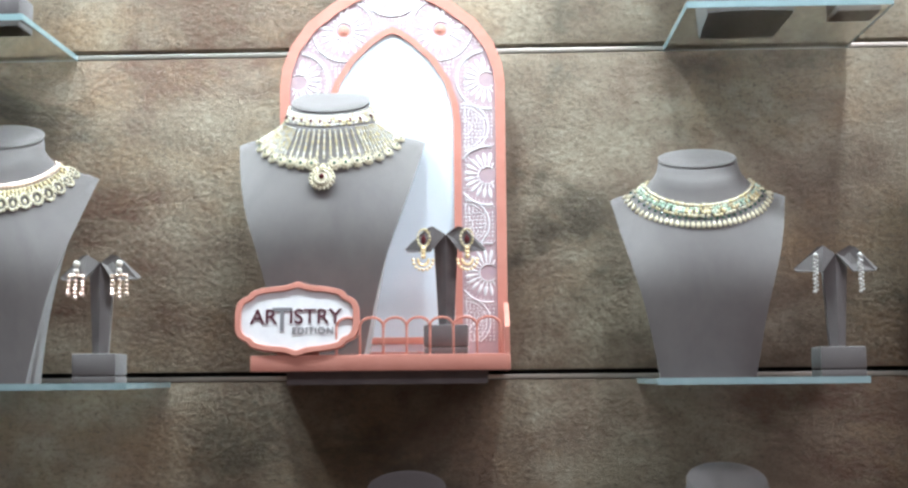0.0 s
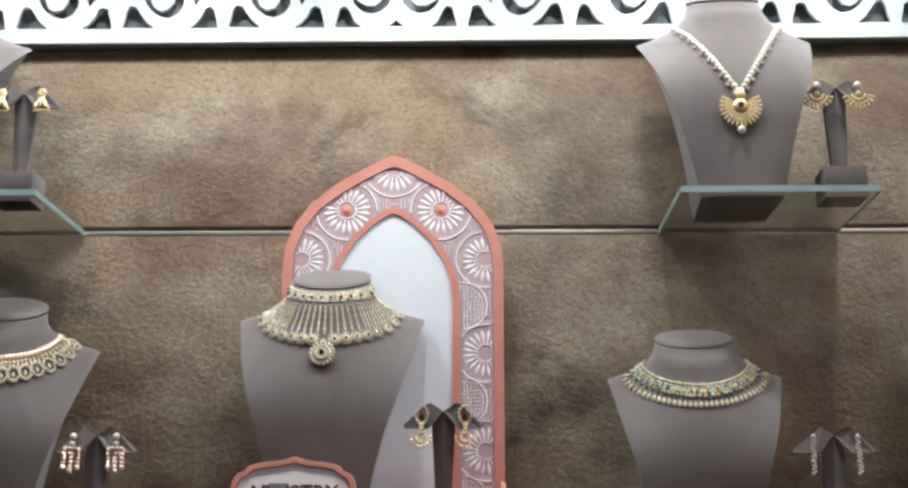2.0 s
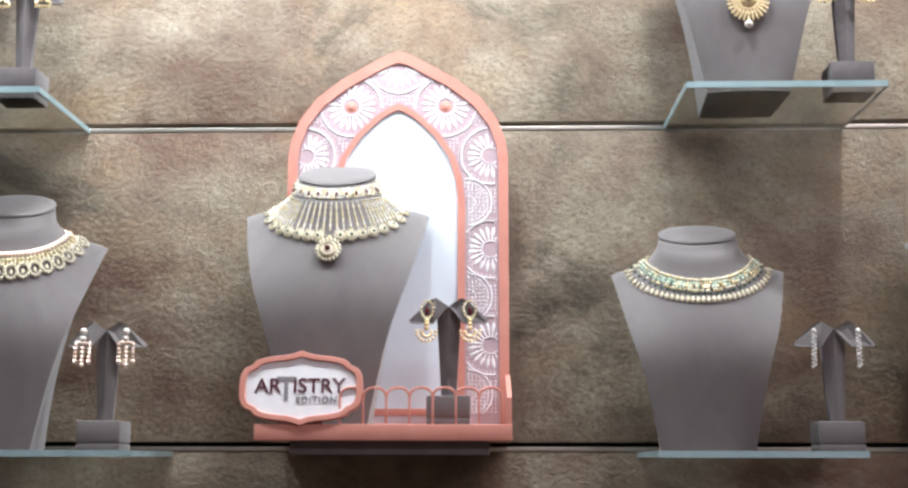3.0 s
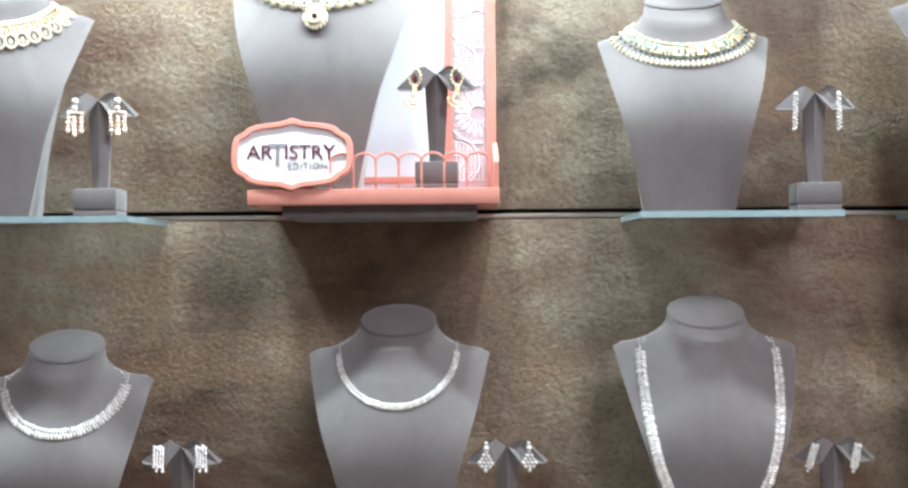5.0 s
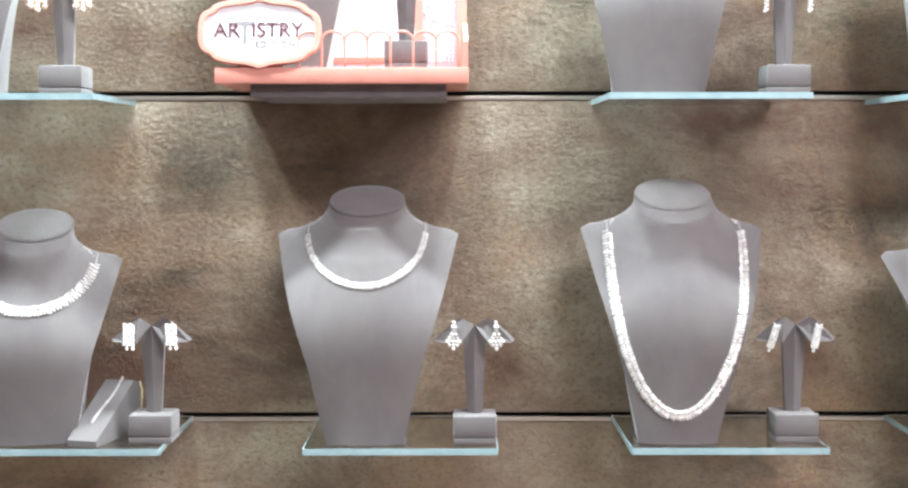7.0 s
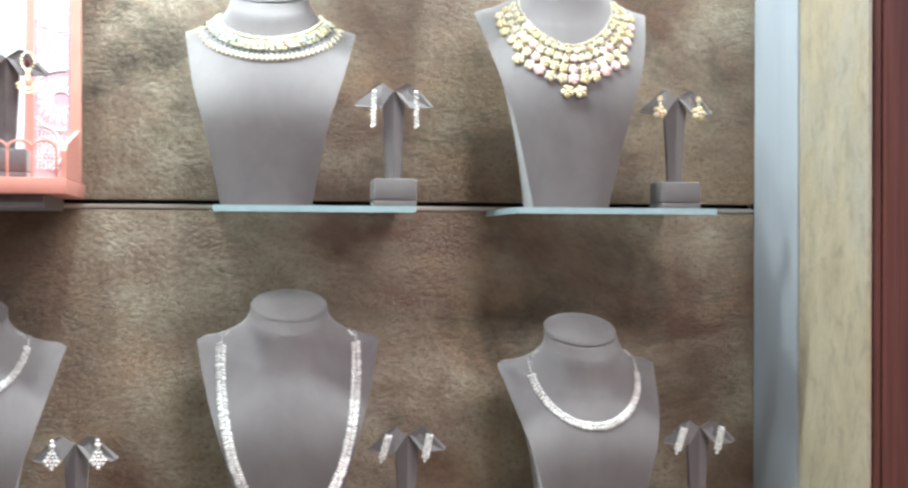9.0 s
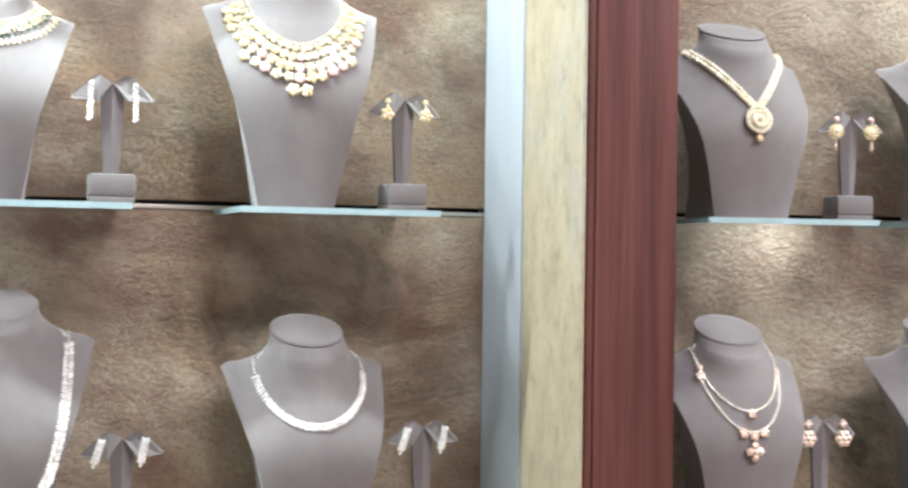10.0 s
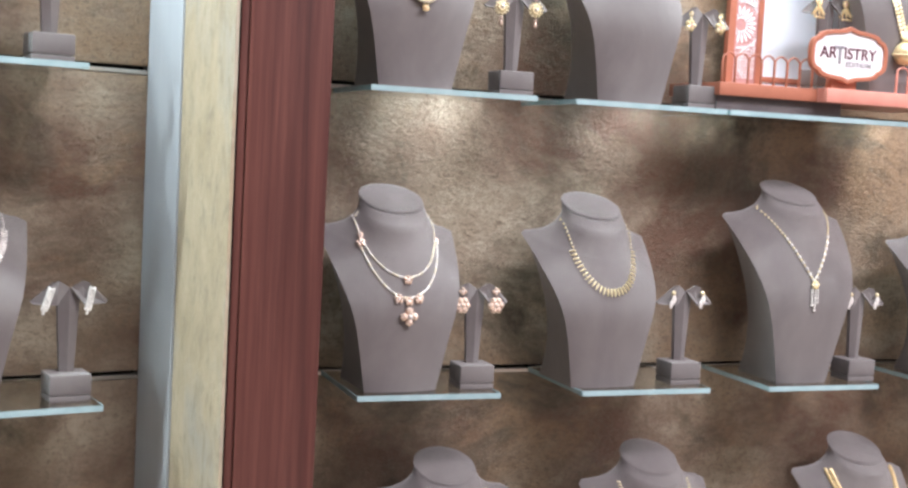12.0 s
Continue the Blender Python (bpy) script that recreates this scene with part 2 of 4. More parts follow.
def ring_geo(r, w, n=14, g=None, m=None):
    g = g or Geo()
    vs, fs = [], []
    for i in range(n):
        a = 2 * math.pi * i / n
        for j in range(5):
            b = 2 * math.pi * j / 5
            vs.append(((r + w * math.cos(b)) * math.cos(a), (r + w * math.cos(b)) * math.sin(a), w * math.sin(b)))
            fs.append((i * 5 + j, (i + 1) % n * 5 + j, (i + 1) % n * 5 + (j + 1) % 5, i * 5 + (j + 1) % 5))
    return g.add(vs, fs, m)


def put(g, kind, x, y, z, r, slot=0, turn=0.0, sx=1.0, sy=1.0):
    m = Matrix.Translation((x, y, z)) @ Matrix.Rotation(turn, 4, "Z") @ Matrix.Diagonal((r * sx, r * sy, r, 1))
    return g.add(*TPL[kind], m, slot)


# ---------------------------------------------------------------- the shop round the display
def structure(name, geo, mat, label, category, smooth=40):
    return solid(name, geo, mat, label, category, kind="structure", smooth=smooth)


structure("floor", box(-3.2, 4.0, -3.6, 0.4, -0.05, 0, 0), FLOOR, "beige polished shop floor", "floor", 0)
structure("ceiling", box(-3.2, 4.0, -3.6, 0.4, 3.0, 3.05, 0), ROOM, "plain painted shop ceiling", "ceiling", 0)
structure("wall_south", box(-3.2, 4.0, -3.7, -3.6, 0, 3.0, 0), ROOM, "plain painted wall across the shop", "wall", 0)
structure("wall_west", box(-3.3, -3.2, -3.6, 0.4, 0, 3.0, 0), ROOM, "plain painted side wall", "wall", 0)
structure("wall_east", box(4.0, 4.1, -3.6, 0.4, 0, 3.0, 0), ROOM, "plain painted side wall", "wall", 0)
structure("wall_upper", box(-3.19, 0.79, 0.0, 0.06, 2.031, 2.99, 0), ROOM, "plain painted bulkhead over the display", "wall", 0)
structure("wall_north", box(-3.2, 4.0, 0.3, 0.4, 0, 3.0, 0), ROOM, "plain wall behind the display panels", "wall", 0)

GROOVES = (0.578, 0.9385, 1.300, 1.660)
TOP = 1.8815                     # underside of the fretwork band


def wall_panels(name, label, x0, x1, top, m=None):
    ob = part(name, box(x0, x1, 0.021, 0.06, 0.15, top, 0), BLACK, None, "", None, 0)
    tagged(ob, label, "wall", kind="structure")
    if m:
        ob.matrix_world = m
    edges = (0.15, *GROOVES, top)
    for i, (a, b) in enumerate(zip(edges, edges[1:])):
        lo = a if i == 0 else a + 0.0022
        hi = b if b == top else b - 0.0085
        part("panel", box(x0, x1, 0.0, 0.02, lo, hi, 0.0012), STONE, ob)
    for z in GROOVES:
        part("metal_lip", box(x0, x1, -0.0005, 0.019, z - 0.0078, z - 0.0030, 0.0006), ALU, ob, "thin bronze-tinted metal lip")
    return ob


wall_panels("wall_display_1", "brown stone-textured display wall with dark shelf joints", -3.19, 0.788, TOP)
wall_panels("wall_display_2", "brown stone-textured display wall of the angled bay", -0.33, 2.75, 2.99, bay(0, 0, 0))

# pillar between the bays
pillar = part("pillar", box(0.7925, 0.84, -0.262, 0.02, 0.0, 2.9, 0.001), BLACK, None)
tagged(pillar, "pillar with grey metal, gilded stone and red wood faces", "pillar", kind="structure")
part("side_profile", box(0.786, 0.792, -0.116, -0.002, 0.0, 2.9, 0.001), GREY_METAL, pillar, "satin grey metal side profile")
part("side_panel", box(0.788, 0.7922, -0.266, -0.117, 0.0, 2.9, 0.001), STONE_SIDE, pillar, "gilded stone veneer side panel")
bead = box(0.0, 0.0085, 0.003, 0.02, 0.0, 2.9, 0.002)
wood = box(0.0092, 0.0945, 0.0, 0.02, 0.0, 2.9, 0.002)
part("wood_bead", bead, WOOD, pillar, "narrow mahogany edge bead", pose(0.7935, -0.2675, 0, 0, 0, -11.26))
part("wood_facing", wood, WOOD, pillar, "red mahogany front facing with vertical grain", pose(0.7935, -0.2675, 0, 0, 0, -11.26))

# ---------------------------------------------------------------- fretwork band, soffit and small lamps
FZ0, FZ1 = 1.8985, 1.9790          # the cut-outs
UNIT = 0.1262
MID, MID_HALF = -0.107, 0.0775
SCROLL = [                       # one unit's cut-outs: along the unit, then up
    [(.05, .99), (.234, .99), (.215, .82), (.245, .63), (.302, .48), (.273, .36), (.217, .50), (.187, .67), (.15, .68), (.124, .63), (.093, .53), (.058, .54), (.035, .62), (.058, .72), (.086, .78), (.075, .88)],
    [(.285, 1.0), (.584, 1.0), (.584, .90), (.50, .89), (.43, .87), (.385, .82), (.34, .88), (.29, .90)],
    [(.66, 1.0), (.935, 1.0), (.91, .85), (.905, .72), (.945, .63), (.935, .54), (.895, .56), (.865, .67), (.82, .69), (.787, .59), (.748, .43), (.69, .30), (.607, .20), (.514, .17), (.428, .24), (.38, .37),
     (.38, .50), (.428, .61), (.526, .64), (.486, .54), (.48, .43), (.526, .32), (.60, .29), (.666, .35), (.703, .50), (.694, .64), (.654, .75), (.731, .79), (.724, .88), (.685, .92)],
    [(.05, 0), (.339, .01), (.27, .08), (.21, .20), (.187, .31), (.14, .35), (.093, .31), (.082, .22), (.065, .13)],
    [(.643, .01), (.958, .02), (.935, .15), (.918, .30), (.888, .37), (.83, .35), (.794, .26), (.736, .13)],
]
MIDDLE = [                       # the middle unit's left half: from its outer post to its centre line
    [(.10, .98), (.52, .98), (.445, .87), (.37, .74), (.325, .63), (.22, .645), (.165, .545), (.09, .515), (.06, .61), (.115, .72), (.14, .83), (.10, .91)],
    [(.34, .60), (.41, .425), (.54, .35), (.69, .355), (.775, .44), (.785, .585), (.73, .70), (.625, .74), (.69, .785), (.815, .775), (.905, .675), (.94, .52), (.895, .37), (.785, .26), (.65, .215), (.50, .24), (.37, .355), (.32, .485)],
    [(.065, 0), (.49, 0), (.37, .09), (.295, .26), (.22, .34), (.145, .31), (.115, .20)],
]


def soft_outline(pts):
    """Rounds the corners of a cut-out a little."""
    out = []
    for a, b in zip(pts, pts[1:] + pts[:1]):
        out += [(a[0] * .9 + b[0] * .1, a[1] * .9 + b[1] * .1), (a[0] * .1 + b[0] * .9, a[1] * .1 + b[1] * .9)]
    return out


def cut_outs(shapes, x0, width):
    """Cut-outs from x0 on; a negative width mirrors them."""
    return [[(x0 + width * u, FZ0 + (FZ1 - FZ0) * w) for u, w in soft_outline(h)] for h in shapes]


band = thing("fretwork_band", "white painted fretwork band with scroll cut-outs", "decorative band", kind="structure")
for k in range(-8, 7):
    if k == 0:
        x0, x1 = MID - MID_HALF, MID + MID_HALF
        holes = cut_outs(MIDDLE, x0, MID_HALF) + cut_outs(MIDDLE, x1, -MID_HALF)
        holes.append([(MID - 0.010, FZ0 + 0.001), (MID + 0.010, FZ0 + 0.001), (MID + 0.002, FZ0 + 0.008), (MID, FZ0 + 0.010), (MID - 0.002, FZ0 + 0.008)])
        holes += [[(MID + d - 0.0025, FZ1 - 0.0005), (MID + d + 0.0025, FZ1 - 0.0005), (MID + d, FZ1 - 0.003)] for d in (-0.007, 0.007)]
    elif k < 0:
        x0 = MID - MID_HALF + k * UNIT
        x1 = x0 + UNIT
        holes = cut_outs(SCROLL, x1, -UNIT)
    else:
        x0 = MID + MID_HALF + (k - 1) * UNIT
        x1 = x0 + UNIT
        holes = cut_outs(SCROLL, x0, UNIT)
    part("fret_panel", plate([[(x0, TOP), (x1, TOP), (x1, 1.9915), (x0, 1.9915)]] + holes, -0.021, -0.016), FRET_WHITE, band)
# board and strip are coloured dark to paint the shade in the gap
part("backing_board", box(-3.19, 0.785, -0.004, 0.0, TOP + 0.001, 1.994, 0), CAVITY, band, "backing board coloured dark for the shaded cavity")
part("shadow_strip", box(-3.19, 0.785, -0.0155, -0.0045, TOP, TOP + 0.006, 0.0005), CAVITY, band, "dark strip painted as the shadow gap under the band")
soffit = part("soffit", box(-3.19, 0.785, -0.105, 0.0, 1.995, 2.03, 0.002), SOFFIT, None)
tagged(soffit, "dark blue lacquered soffit over the fretwork", "soffit", kind="structure")
for i in range(8):
    x = -1.14 + 0.262 * i
    lamp = thing("downlight", "small round recessed downlight, lit", "lamp", pose(x, -0.040, 1.995), "downlights over the fretwork")
    part("trim_ring", ring_geo(0.009, 0.0016, 20), ALU, lamp, "metal trim ring")
    g = Geo()
    put(g, "disc", 0, 0, 0.0005, 0.0075)
    part("lens", g, LAMP_GLOW, lamp, "glowing lens")


# ---------------------------------------------------------------- glass shelves
def shelf(m, width, clear=False, depth=0.163, label="clear glass shelf with green polished edges"):
    ob = thing("glass_shelf", label, "shelf", m, "glass shelves")
    part("pane", box(0, width, -depth + 0.001, 0.012, -0.006, 0, 0), GLASS, ob, "", None, 0).visible_shadow = not clear
    part("front_edge", box(0, width, -depth, -depth + 0.001, -0.0062, 0.0002, 0), GLASS_EDGE, ob, "pale aqua polished front edge", None, 0)
    for x in (-0.0009, width):
        part("side_edge", box(x, x + 0.0009, -depth + 0.001, 0.0, -0.006, 0, 0), GLASS_EDGE, ob, "pale aqua polished side edge", None, 0)
    return ob


ZU, ZM, ZL, ZB = 1.657, 1.2920, 0.9375, 0.577
for x0, x1, z in ((0.194, 0.393, ZU), (-0.70, -0.4625, ZU), (-0.60, -0.352, ZM), (0.156, 0.3545, ZM), (0.461, 0.673, ZM),
                  (-0.545, -0.294, ZL), (-0.149, 0.0455, ZL), (0.1815, 0.378, ZL), (0.490, 0.698, ZL)):
    shelf(pose(x0, 0, z), x1 - x0)
for s0, s1, z in ((-0.1944, -0.0173, ZL), (0.0926, 0.2736, ZL), (0.3646, 0.5388, ZL), (0.640, 0.82, ZL),
                  (-0.195, 0.0082, ZM), (0.060, 0.2699, ZM), (0.275, 0.66, ZM), (-0.13, 0.06, ZB), (0.16, 0.35, ZB), (0.5, 0.69, ZB)):
    shelf(bay(s0, 0, z), s1 - s0, z == ZM)


# ---------------------------------------------------------------- busts
from mathutils.bvhtree import BVHTree


def bust_geo(tip, cap, base, lin, flare, curve, slant=23):
    """tip: height of the shoulders; cap: of the neck's middle; base, lin, flare: half widths; curve: how far the shoulder tips fall back."""
    F, B = 21, 15
    rings = []

    def section(v):
        w = base + lin * v + flare * v ** 6
        edge = -0.050 - 0.007 * math.sin(math.pi * v * 0.85) + (curve + 0.053) * v ** 6.5
        front = -0.057 - 0.008 * math.sin(math.pi * v ** 1.5) + 0.009 * v ** 4
        front = min(front, edge - 0.004)
        back = 0.042 - 0.165 * v * (1 - v) ** 1.2 + (curve + 0.008 - 0.042) * v ** 2
        back = max(back, edge + 0.008)
        pts = []
        for i in range(F):
            u = -1 + 2 * i / (F - 1)
            pts.append(Vector((u * w, edge - (edge - front) * (1 - abs(u) ** (3.0 - 0.9 * v)), v * tip)))
        for i in range(B):
            u = 1 - 2 * (i + 0.5) / B
            pts.append(Vector((u * w * 0.985, back + 0.004 * (1 - u * u), v * tip)))
        return pts

    TILT = math.tan(radians(slant))
    low_tip = tip - TILT * curve

    def tilted(pts, w):
        return [Vector((p.x, p.y, p.z + p.y * TILT * w)) for p in pts]

    def neck(k, grow=0.0, lift=0.0):
        rx, ry = 0.0393 + grow + 0.0035 * (1 - k) ** 1.6, 0.0345 + grow + 0.0035 * (1 - k) ** 1.6
        cy = -0.002 + 0.011 * k
        z0, out = low_tip + 0.033, []
        angles = [math.pi + math.pi * i / (F - 1) for i in range(F)] + [math.pi * (i + 1) / (B + 1) for i in range(B)]
        for a in angles:
            out.append(Vector((rx * math.cos(a), cy + ry * math.sin(a), z0 + (cap - z0) * k + lift)))
        return tilted(out, 1)

    for v in (0, 0.03, 0.1, 0.2, 0.3, 0.4, 0.5, 0.6, 0.7, 0.78, 0.85, 0.91, 0.96, 1.0):
        q = min(1, max(0, (v - 0.25) / 0.75))
        w = q * q * (3 - 2 * q)
        ring = [Vector((p.x, p.y, p.z / tip * (tip + (low_tip - tip) * w))) for p in section(v)]
        rings.append(tilted(ring, w))
    flat = [Vector((p.x, p.y, low_tip)) for p in section(1.0)]
    base_ring = [Vector((p.x, p.y, p.z - p.y * TILT)) for p in neck(0.0)]
    for k in (0.06, 0.2, 0.36, 0.52, 0.68, 0.84, 1.0):
        ring = []
        for a, c in zip(flat, base_ring):
            p = a.lerp(c, 1 - (1 - k) ** 1.3)
            p.z = low_tip + 0.0015 * min(1, k * 16) + 0.0315 * k ** 1.35
            ring.append(p)
        rings.append(tilted(ring, 1))
    rings += [neck(k) for k in (0.2, 0.4, 0.58, 0.70)]
    rings += [neck(0.72, -0.0004), neck(0.73, -0.0045), neck(0.82, -0.0045), neck(0.83, -0.0003), neck(0.86, 0.0006), neck(0.95, 0.0004), neck(1.0, -0.0014), neck(1.0, -0.010, 0.0010)]
    n = F + B
    g = Geo()
    vs = [p for r in rings for p in r]
    fs = [tuple(range(n))[::-1]]
    for i in range(len(rings) - 1):
        fs += [(i * n + j, i * n + (j + 1) % n, (i + 1) * n + (j + 1) % n, (i + 1) * n + j) for j in range(n)]
    vs.append(sum(rings[-1], Vector()) / n)
    last = (len(rings) - 1) * n
    fs += [(last + j, last + (j + 1) % n, len(vs) - 1) for j in range(n)]
    return g.add(vs, fs)


class Bust:
    def __init__(self, name, *size):
        g = bust_geo(*size)
        self.mesh = g.mesh("display_bust", VELVET, 38)
        self.tree = BVHTree.FromPolygons(g.v, g.f)
        self.tip, self.cap = size[0], size[1]

    def at(self, x, z, off=0.0):
        """Point and normal of the front at x, z."""
        hit = self.tree.ray_cast(Vector((x, -0.5, z)), Vector((0, 1, 0)))
        if hit[0] is None:
            hit = self.tree.find_nearest(Vector((x, 0.0, z)))
        return hit[0] + hit[1] * off, hit[1]


TALL = Bust("tall", 0.216, 0.250, 0.0395, 0.047, 0.0090, 0.020)
SHORT = Bust("short", 0.185, 0.2225, 0.0455, 0.0345, 0.0095, 0.024)
LONG_NECK = Bust("long_neck", 0.216, 0.2560, 0.0395, 0.047, 0.0090, 0.020, 27)
UPPER = Bust("upper", 0.195, 0.240, 0.0425, 0.0460, 0.0080, 0.020, 20)
BUST_LABEL = "grey velvet necklace bust with a slanted neck cap"


def bust(kind, m, label=BUST_LABEL):
    ob = new("display_bust", kind.mesh)
    ob.matrix_world = m
    return tagged(ob, label, "bust", "necklace busts")


# ---------------------------------------------------------------- necklaces
def curve_points(shape, half, top, low, count, squash=1.0):
    """Evenly spaced (x, z, tangent angle) along a draped curve."""
    raw = []
    for i in range(241):
        s = -1 + i / 120
        if shape == "U":
            a = s * math.pi / 2
            raw.append((half * math.sin(a), low + (top - low) * (1 - math.cos(a)) ** squash))
        elif shape == "O":                     # closes in again towards the neck
            most = 1.98 * squash
            a = s * most
            raw.append((half * math.sin(a), low + (top - low) * (1 - math.cos(a)) / (1 - math.cos(most))))
        else:                                  # a V with slightly bowed arms
            raw.append((half * s * (1 - 0.12 * (1 - abs(s))), low + (top - low) * (abs(s) ** 1.15)))
    d = [0.0]
    for a, b in zip(raw, raw[1:]):
        d.append(d[-1] + math.hypot(b[0] - a[0], b[1] - a[1]))
    out = []
    for k in range(count):
        q = d[-1] * k / (count - 1)
        i = max(0, min(239, int(np.searchsorted(d, q)) - 1))
        f = (q - d[i]) / max(1e-9, d[i + 1] - d[i])
        x, z = raw[i][0] + f * (raw[i + 1][0] - raw[i][0]), raw[i][1] + f * (raw[i + 1][1] - raw[i][1])
        out.append((x, z, math.atan2(raw[i + 1][1] - raw[i][1], raw[i + 1][0] - raw[i][0]), -1 + 2 * k / (count - 1)))
    return out


def seat(b, x, z, angle=0.0, off=0.0012):
    """Frame on the bust's front: X along the angle, Z out of the cloth."""
    p, n = b.at(x, z, off)
    t = Vector((math.cos(angle), 0, math.sin(angle)))
    t = (t - n * t.dot(n)).normalized()
    u = n.cross(t)
    return Matrix(((t.x, u.x, n.x, p.x), (t.y, u.y, n.y, p.y), (t.z, u.z, n.z, p.z), (0, 0, 0, 1)))


def strand(b, pts, kind, r, drop=0.0, sx=1.0, sy=1.0, g=None, off=None, slot=0):
    g = g or Geo()
    for x, z, a, s in pts:
        x2, z2 = x + drop * math.sin(a), z - drop * math.cos(a)
        m = seat(b, x2, z2, a, (r * 0.55) if off is None else off) @ Matrix.Diagonal((r * sx, r * sy, r, 1))
        g.add(*TPL[kind], m, slot)
    return g


def mixed(b, pts, kind, r, drop=0.0, tones=3, seed=1, sx=1.0, sy=1.0, g=None):
    """A strand of slightly uneven stones in several tones (one material slot each)."""
    g = g or Geo()
    rnd = random.Random(seed)
    for x, z, a, s in pts:
        k = r * rnd.uniform(0.82, 1.12)
        strand(b, [(x, z, a + rnd.uniform(-0.25, 0.25), s)], kind, k, drop + rnd.uniform(-0.15, 0.15) * r, sx, sy, g, r * rnd.uniform(0.4, 0.75), rnd.randrange(tones))
    return g


def floret(petals, r, g=None, slot=0, core=1):
    g = g or Geo()
    for i in range(petals):
        a = 2 * math.pi * i / petals
        put(g, "gem", math.cos(a) * r * 0.58, math.sin(a) * r * 0.58, 0, r * 0.46, slot, a)
    put(g, "gem", 0, 0, r * 0.25, r * 0.32, core)
    return g


def medallion(r, beads, g=None, slot=0, core=1):
    g = g or Geo()
    put(g, "disc", 0, 0, 0, r * 0.78, slot)
    for i in range(beads):
        a = 2 * math.pi * i / beads
        put(g, "gem", math.cos(a) * r * 0.88, math.sin(a) * r * 0.88, r * 0.08, r * 0.17, slot)
        put(g, "gem", math.cos(a + 0.2) * r * 0.52, math.sin(a + 0.2) * r * 0.52, r * 0.3, r * 0.14, slot)
    put(g, "gem", 0, 0, r * 0.36, r * 0.26, core)
    return g


def neck_thing(m, label):
    return thing("necklace", label, "necklace", m, "necklaces on busts")


def diamond_collar(b, m, half, top, low, rows, r, label, shape="U", squash=1.0, tail=0.0):
    """Two rows of leaning oval stones, one set between the other."""
    ob = neck_thing(m, label)
    n = int((1.5 * half + 2.05 * (top - low)) / (r * 1.95))
    pts = curve_points(shape, half, top, low, n, squash)
    alt = [((a[0] + c[0]) / 2, (a[1] + c[1]) / 2, a[2], (a[3] + c[3]) / 2) for a, c in zip(pts, pts[1:])]
    g = Geo()
    rnd = random.Random(n)
    deep = rows * r * 0.92
    for k, line in ((-1, pts), (1, alt)):
        for x, z, a, s in line:
            if abs(s) < 1 - tail:
                q = (x, z, a + k * 0.28 + rnd.uniform(-0.12, 0.12), s)
                strand(b, [q], "gem", r * rnd.uniform(0.85, 1.05), k * deep * 0.44 + rnd.uniform(-0.1, 0.1) * r, 1.05, deep * 0.68 / r * rnd.uniform(0.85, 1.12), g=g, off=r * rnd.uniform(0.4, 0.8))
    part("gem_band", g, DIAMOND, ob, "closely set white diamonds", None, 0)
    if tail:
        part("chain", strand(b, [p for p in pts if abs(p[3]) >= 1 - tail], "gem", r * 0.8), DIAMOND, ob, "thin chain of small stones")
    return ob


def bib_necklace(b, m):
    """Wide fan of gold strands with round drops and a medallion."""
    ob = neck_thing(m, "broad gold and diamond bib necklace with round drops")
    hi = curve_points("U", 0.0455, b.tip + 0.035, b.tip + 0.014, 49)
    tones = [PALE_GOLD, CREAM, DIAMOND]
    g = Geo()
    for k in range(4):
        mixed(b, hi, "gem", 0.0019, -0.003 + 0.0031 * k, 3, k, g=g)
    tagged(part("collar_band", g, tones, ob, "granular pale gold collar band"), kind="stuff")
    for x, z, a, s in hi[2:-2:4]:
        part("dark_stone", strand(b, [(x, z, a, s)], "drop", 0.0022, 0.0028, off=0.0026), RUBY, ob)
    lo = curve_points("U", 0.070, b.tip + 0.004, b.tip - 0.027, 49)
    for i in range(49):
        (x0, z0, a0, s), (x1, z1, a1, _) = hi[i], lo[i]
        if i % 2 and 12 < i < 36:
            continue
        g = Geo()
        rnd = random.Random(i)
        for k in range(1, 15):
            f = 0.16 + 0.84 * k / 14.5
            x, z = x0 + (x1 - x0) * f, z0 + (z1 - z0) * f - 0.004 * (1 - f)
            lean = math.atan2(z1 - z0, x1 - x0) + math.pi / 2
            wide = (0.0010 + 0.0005 * (k % 3 == 0)) * rnd.uniform(0.85, 1.2)
            g.add(*TPL["gem"], seat(b, x, z, lean, 0.0009) @ Matrix.Diagonal((wide, 0.0015, 0.0013, 1)), rnd.randrange(3))
        tagged(part("strand", g, tones, ob), kind="stuff")
    drop_mesh = medallion(0.0072, 10).mesh("round_drop", [CREAM, DEEP_GREEN])
    for i, (x, z, a, s) in enumerate(curve_points("U", 0.070, b.tip, b.tip - 0.033, 17)):
        if abs(s) > 0.02:
            part("round_drop", drop_mesh, None, ob, "", seat(b, x, z, a * 0.4, 0.002) @ Matrix.Scale(1.05 - 0.35 * abs(s), 4))
    part("medallion", medallion(0.0128, 18, core=1), [CREAM, RUBY], ob, "round diamond medallion", seat(b, 0, b.tip - 0.048, 0, 0.003))
    part("bail", put(Geo(), "gem", 0, 0, 0, 0.0030), PALE_GOLD, ob, "", seat(b, 0, b.tip - 0.035, 0, 0.002))
    return ob


